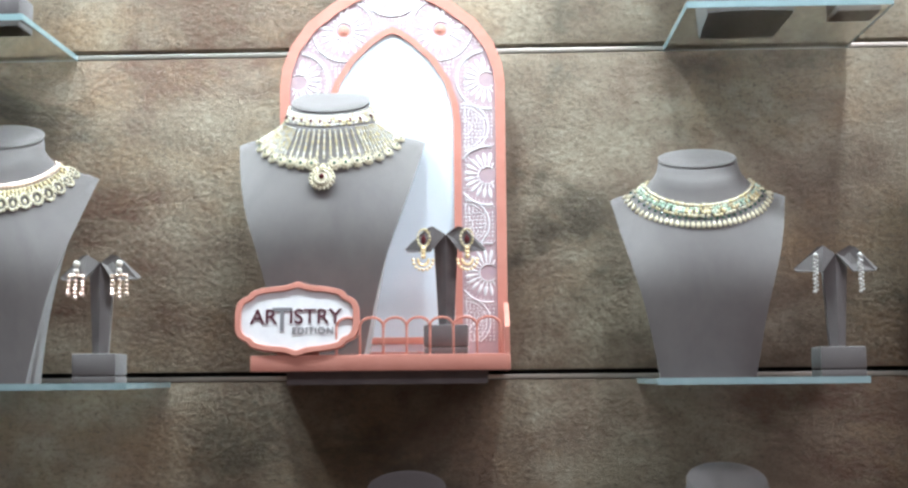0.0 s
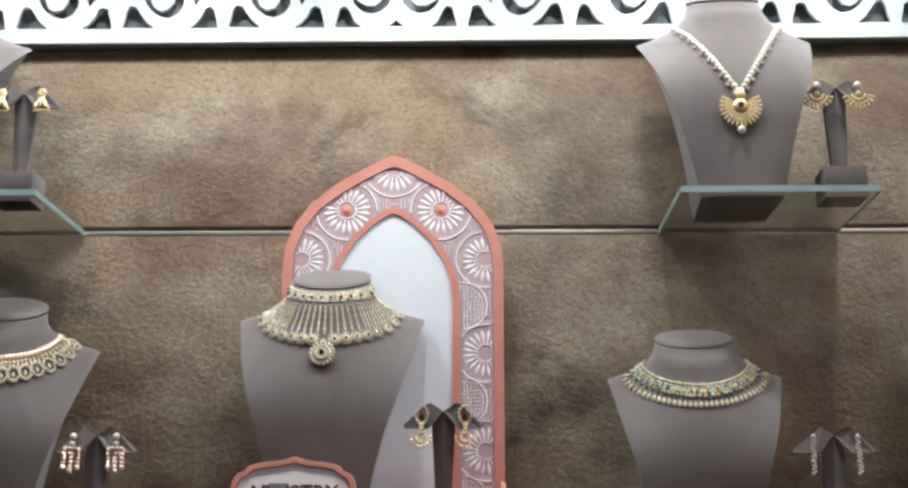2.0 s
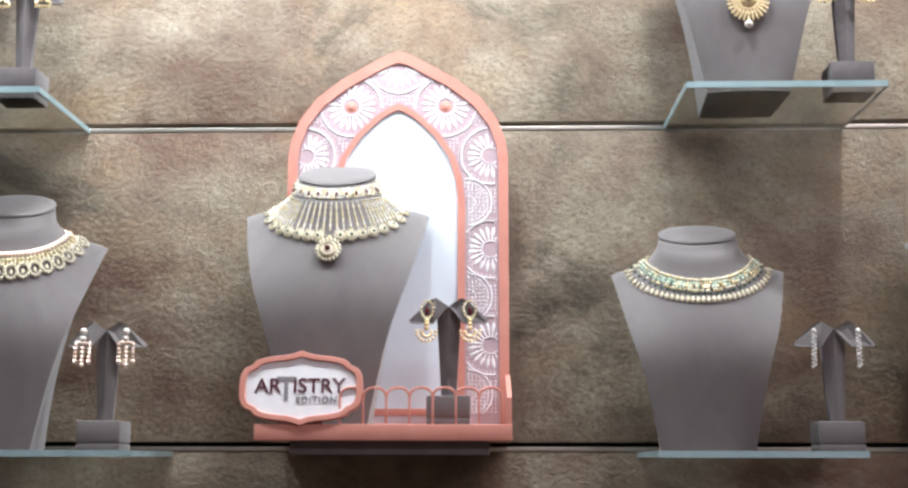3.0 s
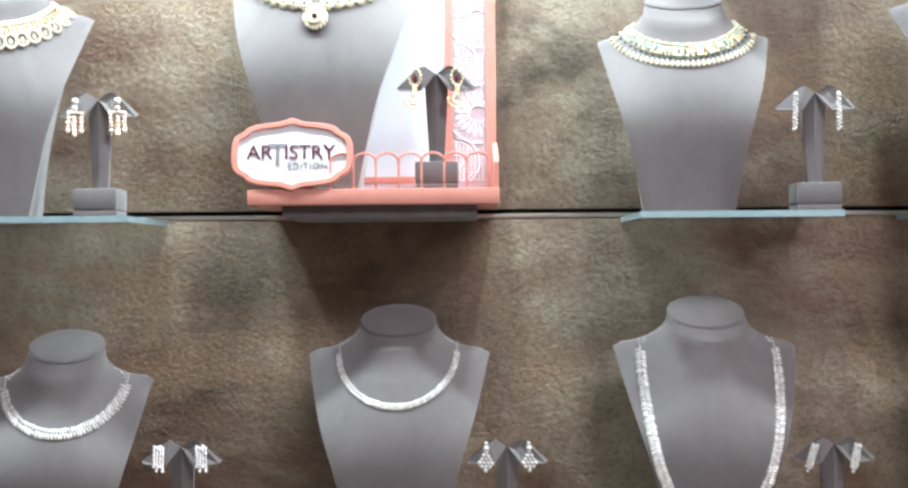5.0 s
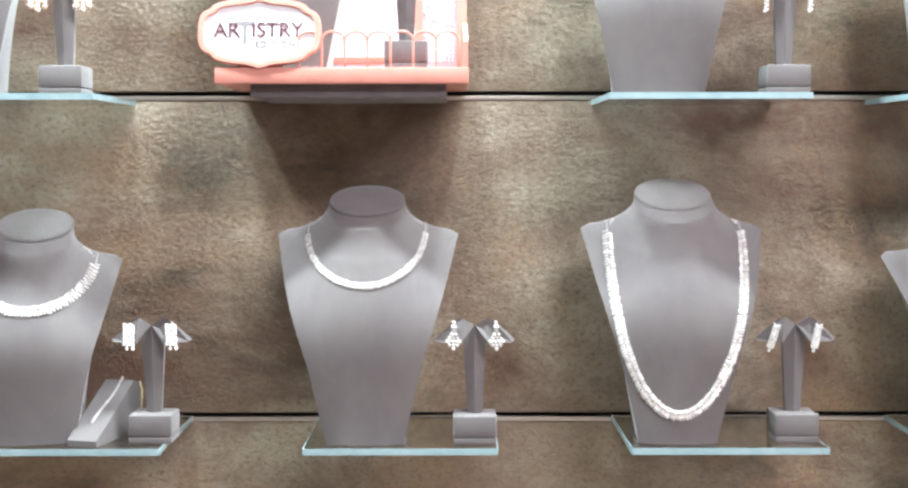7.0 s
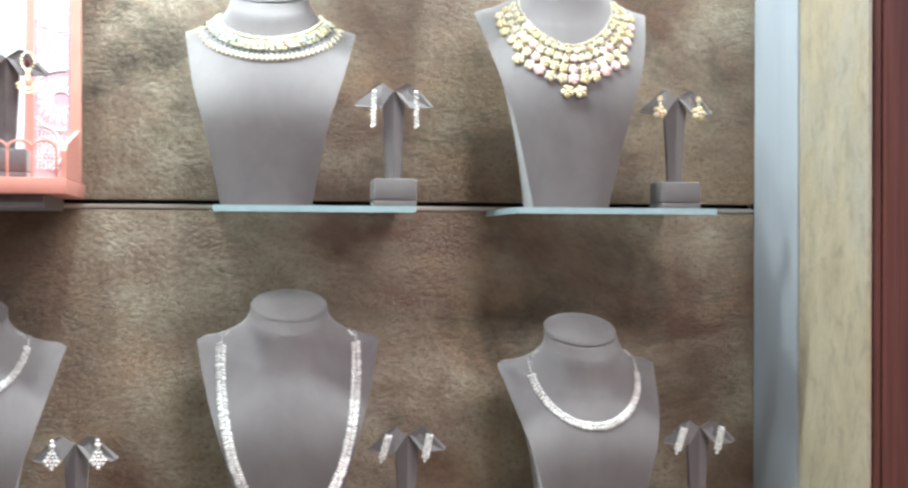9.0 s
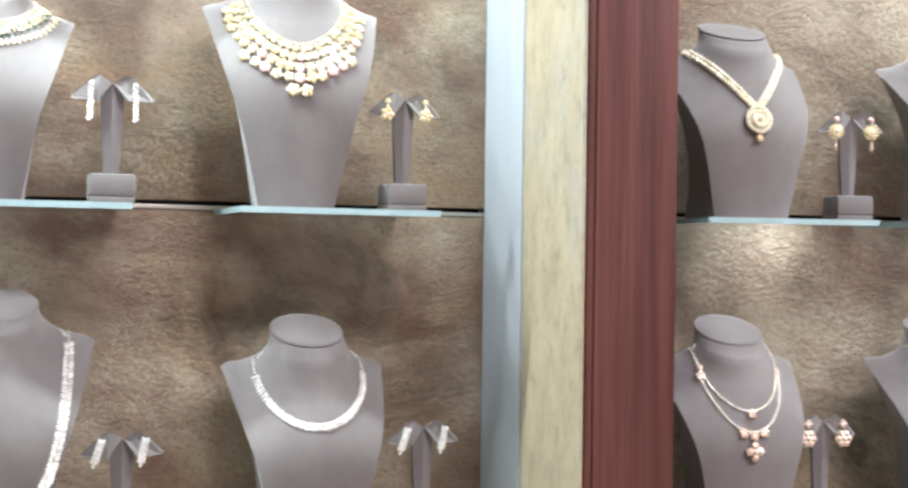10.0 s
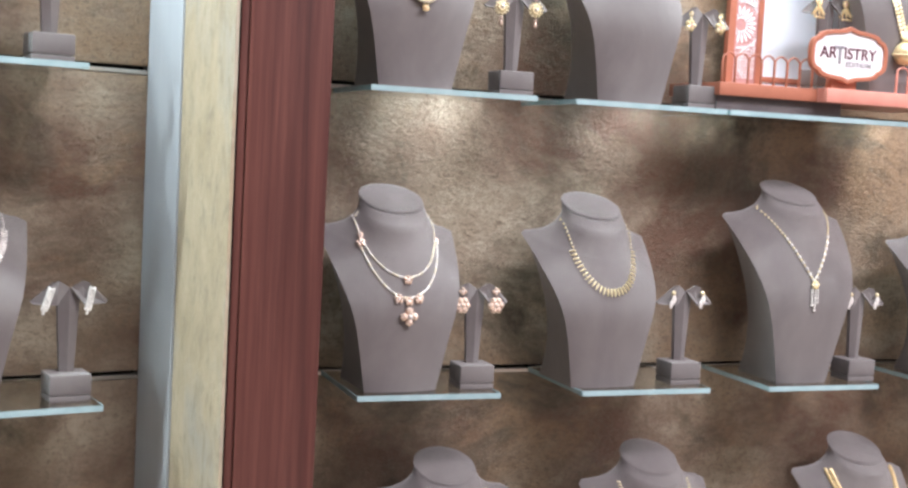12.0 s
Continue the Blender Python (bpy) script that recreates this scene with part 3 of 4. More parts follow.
def loop_necklace(b, m):
    ob = neck_thing(m, "gold choker necklace with a fringe of open diamond loops")
    top = b.tip + 0.016
    pts = curve_points("U", 0.056, top, b.tip - 0.020, 44)
    part("setting_band", strand(b, pts, "disc", 0.0034), ROSE, ob, "band of gold settings")
    part("gold_band", strand(b, pts, "gem", 0.0024, 0.006, g=strand(b, pts, "gem", 0.0021, 0.0095)), PALE_GOLD, ob, "bands of gold beads")
    part("diamond_band", strand(b, pts, "gem", 0.0018, 0.0125), DIAMOND, ob, "band of small diamonds")
    g = Geo()
    for i in range(12):
        a = 2 * math.pi * i / 12
        put(g, "gem", 0.0058 * math.sin(a), -0.0085 * math.cos(a) * (1 if math.cos(a) > 0 else 0.8), 0, 0.0021)
    put(g, "drop", 0, -0.001, 0, 0.0026)
    loop = g.mesh("loop", CREAM)
    for x, z, a, s in curve_points("U", 0.068, b.tip + 0.004, b.tip - 0.038, 17):
        part("loop", loop, None, ob, "", seat(b, x, z, a * 0.6, 0.002))
    return ob


def emerald_necklace(b, m):
    ob = neck_thing(m, "gold collar necklace with emeralds and white drops")
    pts = curve_points("U", 0.0575, b.tip + 0.021, b.tip - 0.018, 60)
    tagged(part("gold_band", mixed(b, pts, "gem", 0.0021, -0.001, 2, 3), [PALE_GOLD, CREAM], ob, "band of pale gold settings"), kind="stuff")
    tagged(part("emerald_band", mixed(b, pts, "gem", 0.0022, 0.0062, 3, 5, sy=1.25, g=mixed(b, pts, "gem", 0.0021, 0.0028, 3, 4)), [EMERALD, EMERALD, PALE_GOLD], ob, "band of green emeralds in gold"), kind="stuff")
    tagged(part("gem_band", mixed(b, pts, "gem", 0.0019, 0.0100, 2, 6), [CREAM, PALE_GOLD], ob, "band of small diamonds"), kind="stuff")
    tagged(part("dark_band", strand(b, pts[::2], "gem", 0.0015, 0.0132), DEEP_GREEN, ob, "dark green stones between the drops"), kind="stuff")
    d = put(Geo(), "drop", 0, -0.003, 0, 0.0031).mesh("white_drop", CREAM)
    for x, z, a, s in curve_points("U", 0.0705, b.tip + 0.007, b.tip - 0.0345, 37):
        part("white_drop", d, None, ob, "", seat(b, x, z, a * 0.8, 0.0016))
    return ob


def flower_bib(b, m):
    ob = neck_thing(m, "bib necklace of clustered gold and pink flower settings")
    meshes = [floret(5, 0.0078, core=1).mesh("floret", [PALE_GOLD, CREAM]), floret(6, 0.0074, core=1).mesh("floret", [PINK, CREAM]),
              floret(5, 0.0074, core=1).mesh("floret", [CREAM, PALE_GOLD])]
    rnd = random.Random(4)
    rows = ((0.055, b.tip + 0.004, b.tip - 0.052, 24, 1.1, 0.54), (0.063, b.tip - 0.002, b.tip - 0.062, 23, 1.1, 0.64),
            (0.071, b.tip - 0.010, b.tip - 0.073, 21, 1.1, 0.74), (0.076, b.tip - 0.019, b.tip - 0.0835, 19, 0.62, 0.84), (0.0785, b.tip - 0.025, b.tip - 0.096, 18, 0.16, 0.94))
    for row, (half, top, low, count, cut, size) in enumerate(rows):
        for x, z, a, s in curve_points("U", half, top, low, count, 0.86):
            if abs(s) < cut:
                x, z = x + rnd.uniform(-0.001, 0.001), z + rnd.uniform(-0.001, 0.001)
                tint = 1 if row > 2 and abs(s) < 0.03 else (0, 2, 0, 2, 2, 0, 2, 0, 0, 2, 1)[rnd.randrange(11)]
                part("floret", meshes[tint], None, ob, "", seat(b, x, z, a + rnd.uniform(-0.6, 0.6), 0.0018) @ Matrix.Scale(size * rnd.uniform(0.94, 1.06), 4))
    for half, top, low in ((0.0505, b.tip + 0.007, b.tip - 0.0465), (0.0590, b.tip + 0.001, b.tip - 0.0570), (0.0670, b.tip - 0.006, b.tip - 0.0675)):
        line = curve_points("U", half, top, low, 60, 0.86)
        tagged(part("stone_edge", mixed(b, line, "gem", 0.0013, 0, 2, 9), [CREAM, PALE_GOLD], ob, "small cream stones between the flowers"), kind="stuff")
    return ob


def pearl_necklace(b, m):
    ob = neck_thing(m, "double pearl strand necklace with a gold fan pendant")
    pts = curve_points("V", 0.056, b.tip + 0.006, b.tip - 0.091, 40)
    pearl = put(Geo(), "ball", 0, 0, 0, 0.0036).mesh("pearl", PEARL)
    seed = put(Geo(), "ball", 0, -0.0045, 0, 0.0020).mesh("seed_pearl", PEARL)
    for i, (x, z, a, s) in enumerate(pts):
        part("pearl", pearl, None, ob, "", seat(b, x, z, a, 0.0020) @ Matrix.Scale(0.92 + 0.13 * ((i * 5) % 7) / 6, 4))
        if i % 2:
            part("seed_pearl", seed, None, ob, "", seat(b, x, z, a, 0.0012))
    g = Geo()
    for i in range(19):
        a = radians(-208 + 236 * i / 18)
        for k, r in ((0.010, 0.0024), (0.0145, 0.0031), (0.0185, 0.0028)):
            put(g, "petal", k * math.cos(a), k * math.sin(a), 0.0004, r, 0, a - math.pi / 2)
    put(g, "disc", 0, 0, 0, 0.008)
    put(g, "disc", 0, 0.012, 0, 0.0055)
    fan = part("fan_pendant", g, GOLD, ob, "gold fan-shaped pendant", seat(b, 0, b.tip - 0.106, 0, 0.003) @ Matrix.Scale(1.04, 4))
    part("centre_stone", put(Geo(), "ball", 0, 0.001, 0.0035, 0.003), RUBY, fan, "dark centre stone")
    part("pearl_drop", put(Geo(), "ball", 0, -0.0245, 0.0006, 0.0044), PEARL, fan, "hanging pearl")
    return ob


def medallion_necklace(b, m):
    ob = neck_thing(m, "thick gold strand necklace with a round medallion")
    pts = curve_points("V", 0.060, b.tip + 0.014, b.tip - 0.060, 46)
    part("strand", strand(b, pts, "gem", 0.0032, -0.002, g=strand(b, pts, "gem", 0.0034, 0.003)), CREAM, ob, "twisted pale gold strand")
    disc = part("medallion", medallion(0.0165, 22), [CREAM, PALE_GOLD], ob, "round gold medallion", seat(b, 0, b.tip - 0.074, 0, 0.003))
    part("drop", medallion(0.0048, 8), [GOLD, PINK], disc, "small gold drop", Matrix.Translation((0, -0.0215, 0)))
    return ob


def bead_necklace(b, m):
    """Two rows of chunky beads, white above and gold below, with a bulbous pendant."""
    ob = neck_thing(m, "chunky white and gold bead necklace with a bulbous gold pendant")
    pts = curve_points("V", 0.060, b.tip + 0.014, b.tip - 0.140, 64)
    for name, mat, lo, hi, label in (("white_beads", DIAMOND, 0.55, 1.1, "white stone beads"), ("gold_beads", PALE_GOLD, 0.0, 0.55, "pale gold beads")):
        line = [p for p in pts if lo <= abs(p[3]) < hi]
        g = strand(b, line, "disc", 0.0034, -0.0030, sx=0.8, g=strand(b, line, "disc", 0.0034, 0.0030, sx=0.8))
        tagged(part(name, g, mat, ob, label), kind="stuff")
    seat_m = seat(b, 0, b.tip - 0.161, 0, 0.008)
    bulb = put(put(Geo(), "ball", 0, 0, 0, 0.0165), "ball", 0, 0.017, 0, 0.0075)
    bulb = part("pendant", bulb, GOLD, ob, "bulbous gold pendant", seat_m)
    g = Geo()
    for i in range(26):
        a = 2 * math.pi * i / 26
        put(g, "gem", 0.0166 * math.cos(a), -0.002, 0.0166 * math.sin(a), 0.0016)
    part("bead_girdle", g, PALE_GOLD, bulb, "girdle of small gold beads")
    return ob


def petal_collar(b, m):
    ob = neck_thing(m, "pale gold collar necklace of overlapping petals")
    pts = curve_points("U", 0.058, b.tip + 0.004, b.tip - 0.040, 40)
    part("chain", strand(b, pts, "gem", 0.0024), GOLD, ob, "gold chain")
    d = put(put(Geo(), "petal", 0, -0.0035, 0, 0.0050), "gem", 0, -0.0075, 0.001, 0.0021).mesh("petal", CREAM)
    for x, z, a, s in pts[3:-3]:
        part("petal", d, None, ob, "", seat(b, x, z, a, 0.0022))
    return ob


def double_chain(b, m):
    ob = neck_thing(m, "double rose-gold chain necklace with flower pendants")
    split = b.tip - 0.010
    inner, outer = curve_points("O", 0.049, b.tip + 0.024, b.tip - 0.050, 76, 0.88), curve_points("O", 0.052, b.tip + 0.024, b.tip - 0.073, 84, 0.84)
    for line, mats in ((inner, [CREAM, DIAMOND]), ([p for p in outer if p[1] < split], [DIAMOND, CREAM])):
        tagged(part("chain", mixed(b, line, "gem", 0.0016, 0, 2, 7, sx=1.25), mats, ob, "fine rose-white chain"), kind="stuff")
    f = floret(5, 0.0052, core=1).mesh("flower", [ROSE, DIAMOND])
    for x, z, k in ((-0.0465, b.tip - 0.004, 0.8), (-0.0475, b.tip - 0.013, 1.15), (0.0475, b.tip - 0.010, 0.8), (0, b.tip - 0.053, 1.15), (-0.0125, b.tip - 0.074, 1.2),
                    (0, b.tip - 0.077, 1.1), (0.0125, b.tip - 0.074, 1.2)):
        part("flower", f, None, ob, "rose-gold flower", seat(b, x, z, 0.3, 0.0022) @ Matrix.Scale(k, 4))
    part("clover_pendant", floret(4, 0.0115, core=1), [ROSE, DIAMOND], ob, "rose-gold clover pendant", seat(b, 0, b.tip - 0.094, 0, 0.003))
    return ob


def fringe_collar(b, m):
    ob = neck_thing(m, "yellow gold fringe collar on a fine chain")
    pts = curve_points("U", 0.045, b.tip + 0.020, b.tip - 0.062, 46, 1.1)
    part("chain", strand(b, pts, "gem", 0.0016), PALE_GOLD, ob, "fine gold chain")
    d = put(Geo(), "petal", 0, -0.0035, 0, 0.0045, sx=0.5).mesh("fringe_drop", PALE_GOLD)
    for x, z, a, s in pts:
        if abs(s) < 0.66:
            part("fringe_drop", d, None, ob, "", seat(b, x, z, a, 0.0018) @ Matrix.Scale(1.1 - 0.4 * abs(s), 4))
    return ob


def y_necklace(b, m):
    ob = neck_thing(m, "pale gold chain necklace with a knotted tassel")
    pts = curve_points("V", 0.060, b.tip + 0.024, b.tip - 0.078, 56)
    part("chain", strand(b, pts, "gem", 0.0017, sx=1.3), PALE_GOLD, ob, "pale gold link chain")
    part("stone_links", strand(b, [p for i, p in enumerate(pts) if abs(p[3]) < 0.6 and i % 2], "gem", 0.0026), DIAMOND, ob, "diamond links")
    part("knot", floret(6, 0.0062, core=1), [PALE_GOLD, DIAMOND], ob, "round knot", seat(b, 0, b.tip - 0.083, 0, 0.003))
    for x, n in ((-0.004, 7), (0.0005, 9), (0.0045, 6)):
        g = Geo()
        for k in range(n):
            g.add(*TPL["gem"], seat(b, x, b.tip - 0.090 - 0.0033 * k, 0, 0.0016) @ Matrix.Scale(0.0019, 4))
        part("tassel", g, DIAMOND, ob, "short diamond tassel")
    return ob


def plain_chain(b, m, r, mat, label, low=0.05):
    ob = neck_thing(m, label)
    part("chain", strand(b, curve_points("U", 0.05, b.tip + 0.008, b.tip - low, 54), "gem", r, g=strand(b, curve_points("U", 0.05, b.tip + 0.008, b.tip - low, 54), "gem", r * 0.8, r * 1.4)), mat, ob)
    return ob


# ---------------------------------------------------------------- earring stands and earrings
def make_stand():
    ob = thing("earring_stand", "grey velvet earring stand with two folded wings", "earring stand", None, "earring stands")
    g = box(-0.0216, 0.0216, -0.0195, 0.0195, 0.0, 0.0066, 0.0006)
    box(-0.0220, 0.0220, -0.0199, 0.0199, 0.0071, 0.0290, 0.0022, g)
    part("base", g, VELVET, ob)
    g = Geo()
    a, b = 0.0076, 0.0122
    H = 1.035
    vs = [(-a, 0.0, 0.0285), (0, -0.0035, 0.0285), (a, 0.0, 0.0285), (a, 0.006, 0.0285), (-a, 0.006, 0.0285),
          (-b, 0.0, 0.108 * H), (0, -0.005, 0.1155 * H), (b, 0.0, 0.108 * H), (b, 0.006, 0.108 * H), (-b, 0.006, 0.108 * H)]
    g.add(vs, [(0, 1, 6, 5), (1, 2, 7, 6), (2, 3, 8, 7), (3, 4, 9, 8), (4, 0, 5, 9), (5, 6, 7, 8, 9), (4, 3, 2, 1, 0)])
    part("stem", g, VELVET, ob, "", None, 25)
    for k in (-1, 1):
        g = Geo()
        out = [(0.0005, -0.0062, 0.1160), (0.0125, -0.0085, 0.1235), (0.0185, -0.008, 0.1220), (0.0410, -0.003, 0.1020), (0.0385, -0.006, 0.0995), (0.0150, -0.0125, 0.0985)]
        n = len(out)
        vs = [(k * x, y, z * H) for x, y, z in out] + [(k * x * 0.99, y + 0.0024, z * H - 0.0004) for x, y, z in out]
        fs = [tuple(range(n)), tuple(range(2 * n - 1, n - 1, -1))] + [(i, i + n, (i + 1) % n + n, (i + 1) % n) for i in range(n)]
        g.add(vs, fs if k < 0 else [q[::-1] for q in fs])
        part("wing", g, VELVET, ob, "", None, 25)
    return ob


FRONT = Matrix.Rotation(radians(90), 4, "X")        # drawings in xy stand up, facing -y


def earring_parts(kind):
    """(name, geometry, materials, label) of one earring, hung from the origin."""
    g, h = Geo(), Geo()
    if kind == "chandelier":
        put(g, "ball", 0, 0, 0, 0.0032)
        put(g, "gem", 0, -0.006, 0, 0.0030)
        for x in (-0.006, 0, 0.006):
            for k in range(5):
                put(h, "gem", x, -0.0115 - 0.0036 * k - (0.003 if x == 0 else 0), 0, 0.0021 + 0.0005 * (k == 4))
        for i in range(7):
            put(h, "gem", -0.006 + 0.002 * i, -0.010, 0, 0.0018)
        return [("stud", g, PEARL, "pearl stud"), ("chandelier", h, ROSE, "gold chandelier of small drops")]
    if kind == "line":
        put(g, "gem", 0, 0, 0, 0.0024)
        for k in range(1, 19):
            put(h, "gem", 0.0011 * (1 if k % 2 else -1), -0.0017 * k, 0, 0.0014 + 0.0004 * (k % 3 == 0))
        return [("stud", g, DIAMOND, ""), ("diamond_line", h, DIAMOND, "straight line of diamonds")]
    if kind == "cluster":
        for i in range(4):
            for k in range(8 + i % 2):
                put(h, "gem", (i - 1.5) * 0.0026, 0.003 - 0.0025 * k - 0.0012 * (i % 2), 0.0006 * ((i + k) % 2), 0.0014 + 0.0004 * ((i * 2 + k) % 3) / 2)
        return [("cluster", h, DIAMOND, "rectangular diamond cluster")]
    if kind == "palmette":
        put(g, "gem", 0, 0.001, 0, 0.0030)
        put(g, "gem", 0, 0.005, 0, 0.0020)
        for k, n in enumerate((1, 2, 3, 4, 3, 1)):
            for i in range(n):
                put(h, "gem", (i - (n - 1) / 2) * 0.0034, -0.0025 - 0.0031 * k, 0, 0.0020 + 0.0003 * (k % 2))
        return [("stud", g, DIAMOND, ""), ("palmette", h, DIAMOND, "palmette-shaped diamond drop")]
    if kind == "bar":
        for i in range(3):
            for k in range(9 + i % 2):
                put(h, "gem", (i - 1) * 0.0022, 0.002 - 0.0025 * k - 0.0012 * (i % 2), 0.0006 * ((i + k) % 2), 0.0013 + 0.0003 * ((i * 2 + k) % 3) / 2)
        return [("bar", h, DIAMOND, "slim diamond bar")]
    if kind == "teardrop":
        for i in range(14):
            a = 2 * math.pi * i / 14
            put(g, "gem", 0.0052 * math.sin(a), -0.002 + 0.0075 * math.cos(a), 0, 0.0014)
        put(h, "drop", 0, -0.003, 0, 0.0034)
        k = Geo()
        for i in range(9):
            a = math.pi * (1 + i / 8)
            for r in (0.0045, 0.0085):
                put(k, "gem", r * math.cos(a), -0.021 + r * math.sin(a), 0, 0.0016)
        for z in (-0.0115, -0.0145, -0.018):
            put(k, "gem", 0, z, 0, 0.0026)
        return [("setting", g, PALE_GOLD, ""), ("stone", h, RUBY, "dark teardrop stone"), ("hoop", k, GOLD, "lacy gold hoop")]
    if kind == "flower":
        floret(5, 0.0030, g)
        put(put(g, "gem", 0, -0.0045, 0, 0.0016), "gem", 0, -0.0072, 0, 0.0016)
        floret(5, 0.0068, h)
        h.v = [(x, y - 0.0125, z) for x, y, z in h.v]
        return [("stud", g, [PALE_GOLD, DIAMOND], ""), ("flower_drop", h, [PALE_GOLD, PINK], "gold flower drop")]
    if kind == "rose_flower":
        floret(4, 0.0046, g)
        floret(6, 0.0092, h, core=0)
        h.v = [(x, y - 0.0145, z) for x, y, z in h.v]
        put(h, "gem", 0, -0.0145, 0.0016, 0.0036, 1)
        return [("stud", g, [ROSE, DIAMOND], ""), ("flower_drop", h, [ROSE, DIAMOND], "rose-gold flower drop")]
    if kind == "round":
        put(g, "ball", 0, 0, 0, 0.003)
        medallion(0.0082, 12, h)
        h.v = [(x, y - 0.0125, z) for x, y, z in h.v]
        k = put(put(Geo(), "gem", 0, -0.0235, 0, 0.0022), "drop", 0, -0.0275, 0, 0.003)
        return [("stud", g, PINK, ""), ("disc", h, [PALE_GOLD, DIAMOND], "round gold disc"), ("drop", k, ROSE, "")]
    if kind == "fan":
        put(g, "ball", 0, 0.002, 0, 0.0036)
        for i in range(9):
            a = math.pi * (1.08 + 0.84 * i / 8)
            for r in (0.006, 0.010, 0.0135):
                put(h, "gem", r * math.cos(a), -0.006 + r * math.sin(a), 0, 0.0018)
        put(h, "gem", 0, -0.006, 0, 0.003)
        return [("stud", g, PEARL, ""), ("fan", h, GOLD, "open gold fan")]
    if kind == "bell":
        floret(6, 0.0045, g)
        for k in range(5):
            for i in range(9):
                a = 2 * math.pi * i / 9
                put(h, "gem", (0.0015 + 0.0013 * k) * math.cos(a), -0.0055 - 0.0022 * k, (0.0015 + 0.0013 * k) * math.sin(a), 0.0013)
        for i in range(5):
            put(h, "ball", -0.006 + 0.003 * i, -0.018, 0.002, 0.0014)
        return [("stud", g, [GOLD, PINK], ""), ("bell", h, GOLD, "gold bell drop")]
    put(g, "gem", 0, 0, 0, 0.0028)                      # pale leaf-shaped
    put(h, "petal", 0.001, -0.007, 0, 0.005)
    put(h, "petal", -0.002, -0.013, 0, 0.0042)
    return [("stud", g, PALE_GOLD, ""), ("leaf", h, DIAMOND, "pale leaf drop")]


EARRINGS = {}
SMALL_STONES = ("chandelier", "diamond_line", "cluster", "palmette", "bar", "hoop", "fan", "bell")
EAR_LABEL = {"chandelier": "gold chandelier earring with a pearl stud", "line": "straight diamond line earring", "cluster": "rectangular diamond cluster earring",
             "palmette": "palmette-shaped diamond earring", "bar": "slim diamond bar earring", "teardrop": "gold earring with a dark teardrop stone",
             "flower": "pale gold flower drop earring", "rose_flower": "rose-gold flower drop earring", "round": "round gold disc earring with a drop",
             "fan": "open gold fan earring with a pearl", "bell": "gold bell-shaped drop earring", "leaf": "pale leaf-shaped earring"}


def earring(kind, m):
    if kind not in EARRINGS:
        EARRINGS[kind] = [(n, g.mesh(n, mats), label) for n, g, mats, label in earring_parts(kind)]
    ob = thing("earring", EAR_LABEL[kind] + " hung on a velvet stand", "earring", m, "earrings on stands")
    for n, me, label in EARRINGS[kind]:
        piece = part(n, me, None, ob, label)
        if n in SMALL_STONES:
            tagged(piece, kind="stuff")
    return ob


stand_model = None


def stand(m, kind, dark=False):
    """An earring stand with its pair of earrings."""
    global stand_model
    if stand_model is None:
        ob = stand_model = make_stand()
        ob.matrix_world = m
    else:
        ob = copy_thing(stand_model, m)
    if dark:
        tagged(ob, "dark grey velvet earring stand with two folded wings")
        for c in ob.children:
            c.data = c.data.copy()
            c.data.materials[0] = VELVET_DARK
    for k, tilt in ((-1, 6), (1, 9)):
        earring(kind, m @ Matrix.Translation((0.0215 * k, -0.0125, 0.1180)) @ FRONT @ Matrix.Rotation(radians(-14 + 3 * k if kind == "bar" else 1.5 * k), 4, "Z") @ Matrix.Scale(1.16, 4))
    return ob


# ---------------------------------------------------------------- arch displays on podiums
OUTER = ((0, 0), (.10, .035), (.26, .12), (.52, .27), (.75, .45), (.905, .66), (.98, .86), (1, 1.02))
INNER = ((0, 0), (.14, .06), (.33, .19), (.62, .47), (.85, .82), (.96, 1.17), (1, 1.5))


def arch_outline(cx, half, tip, foot, prof):
    right = [(cx + half * a, tip - half * d) for a, d in prof]
    left = [(2 * cx - x, z) for x, z in right[:0:-1]]
    return [(cx + half, foot)] + [(cx - half, foot)] + left + right[:-1] + [right[-1]]


def half_at(z, half, tip, prof):
    """Half width of an arch at a height."""
    d = (tip - z) / half
    for (a, p), (b, q) in zip(prof, prof[1:]):
        if p <= d <= q:
            return half * (a + (b - a) * (d - p) / (q - p))
    return 0 if d < 0 else half


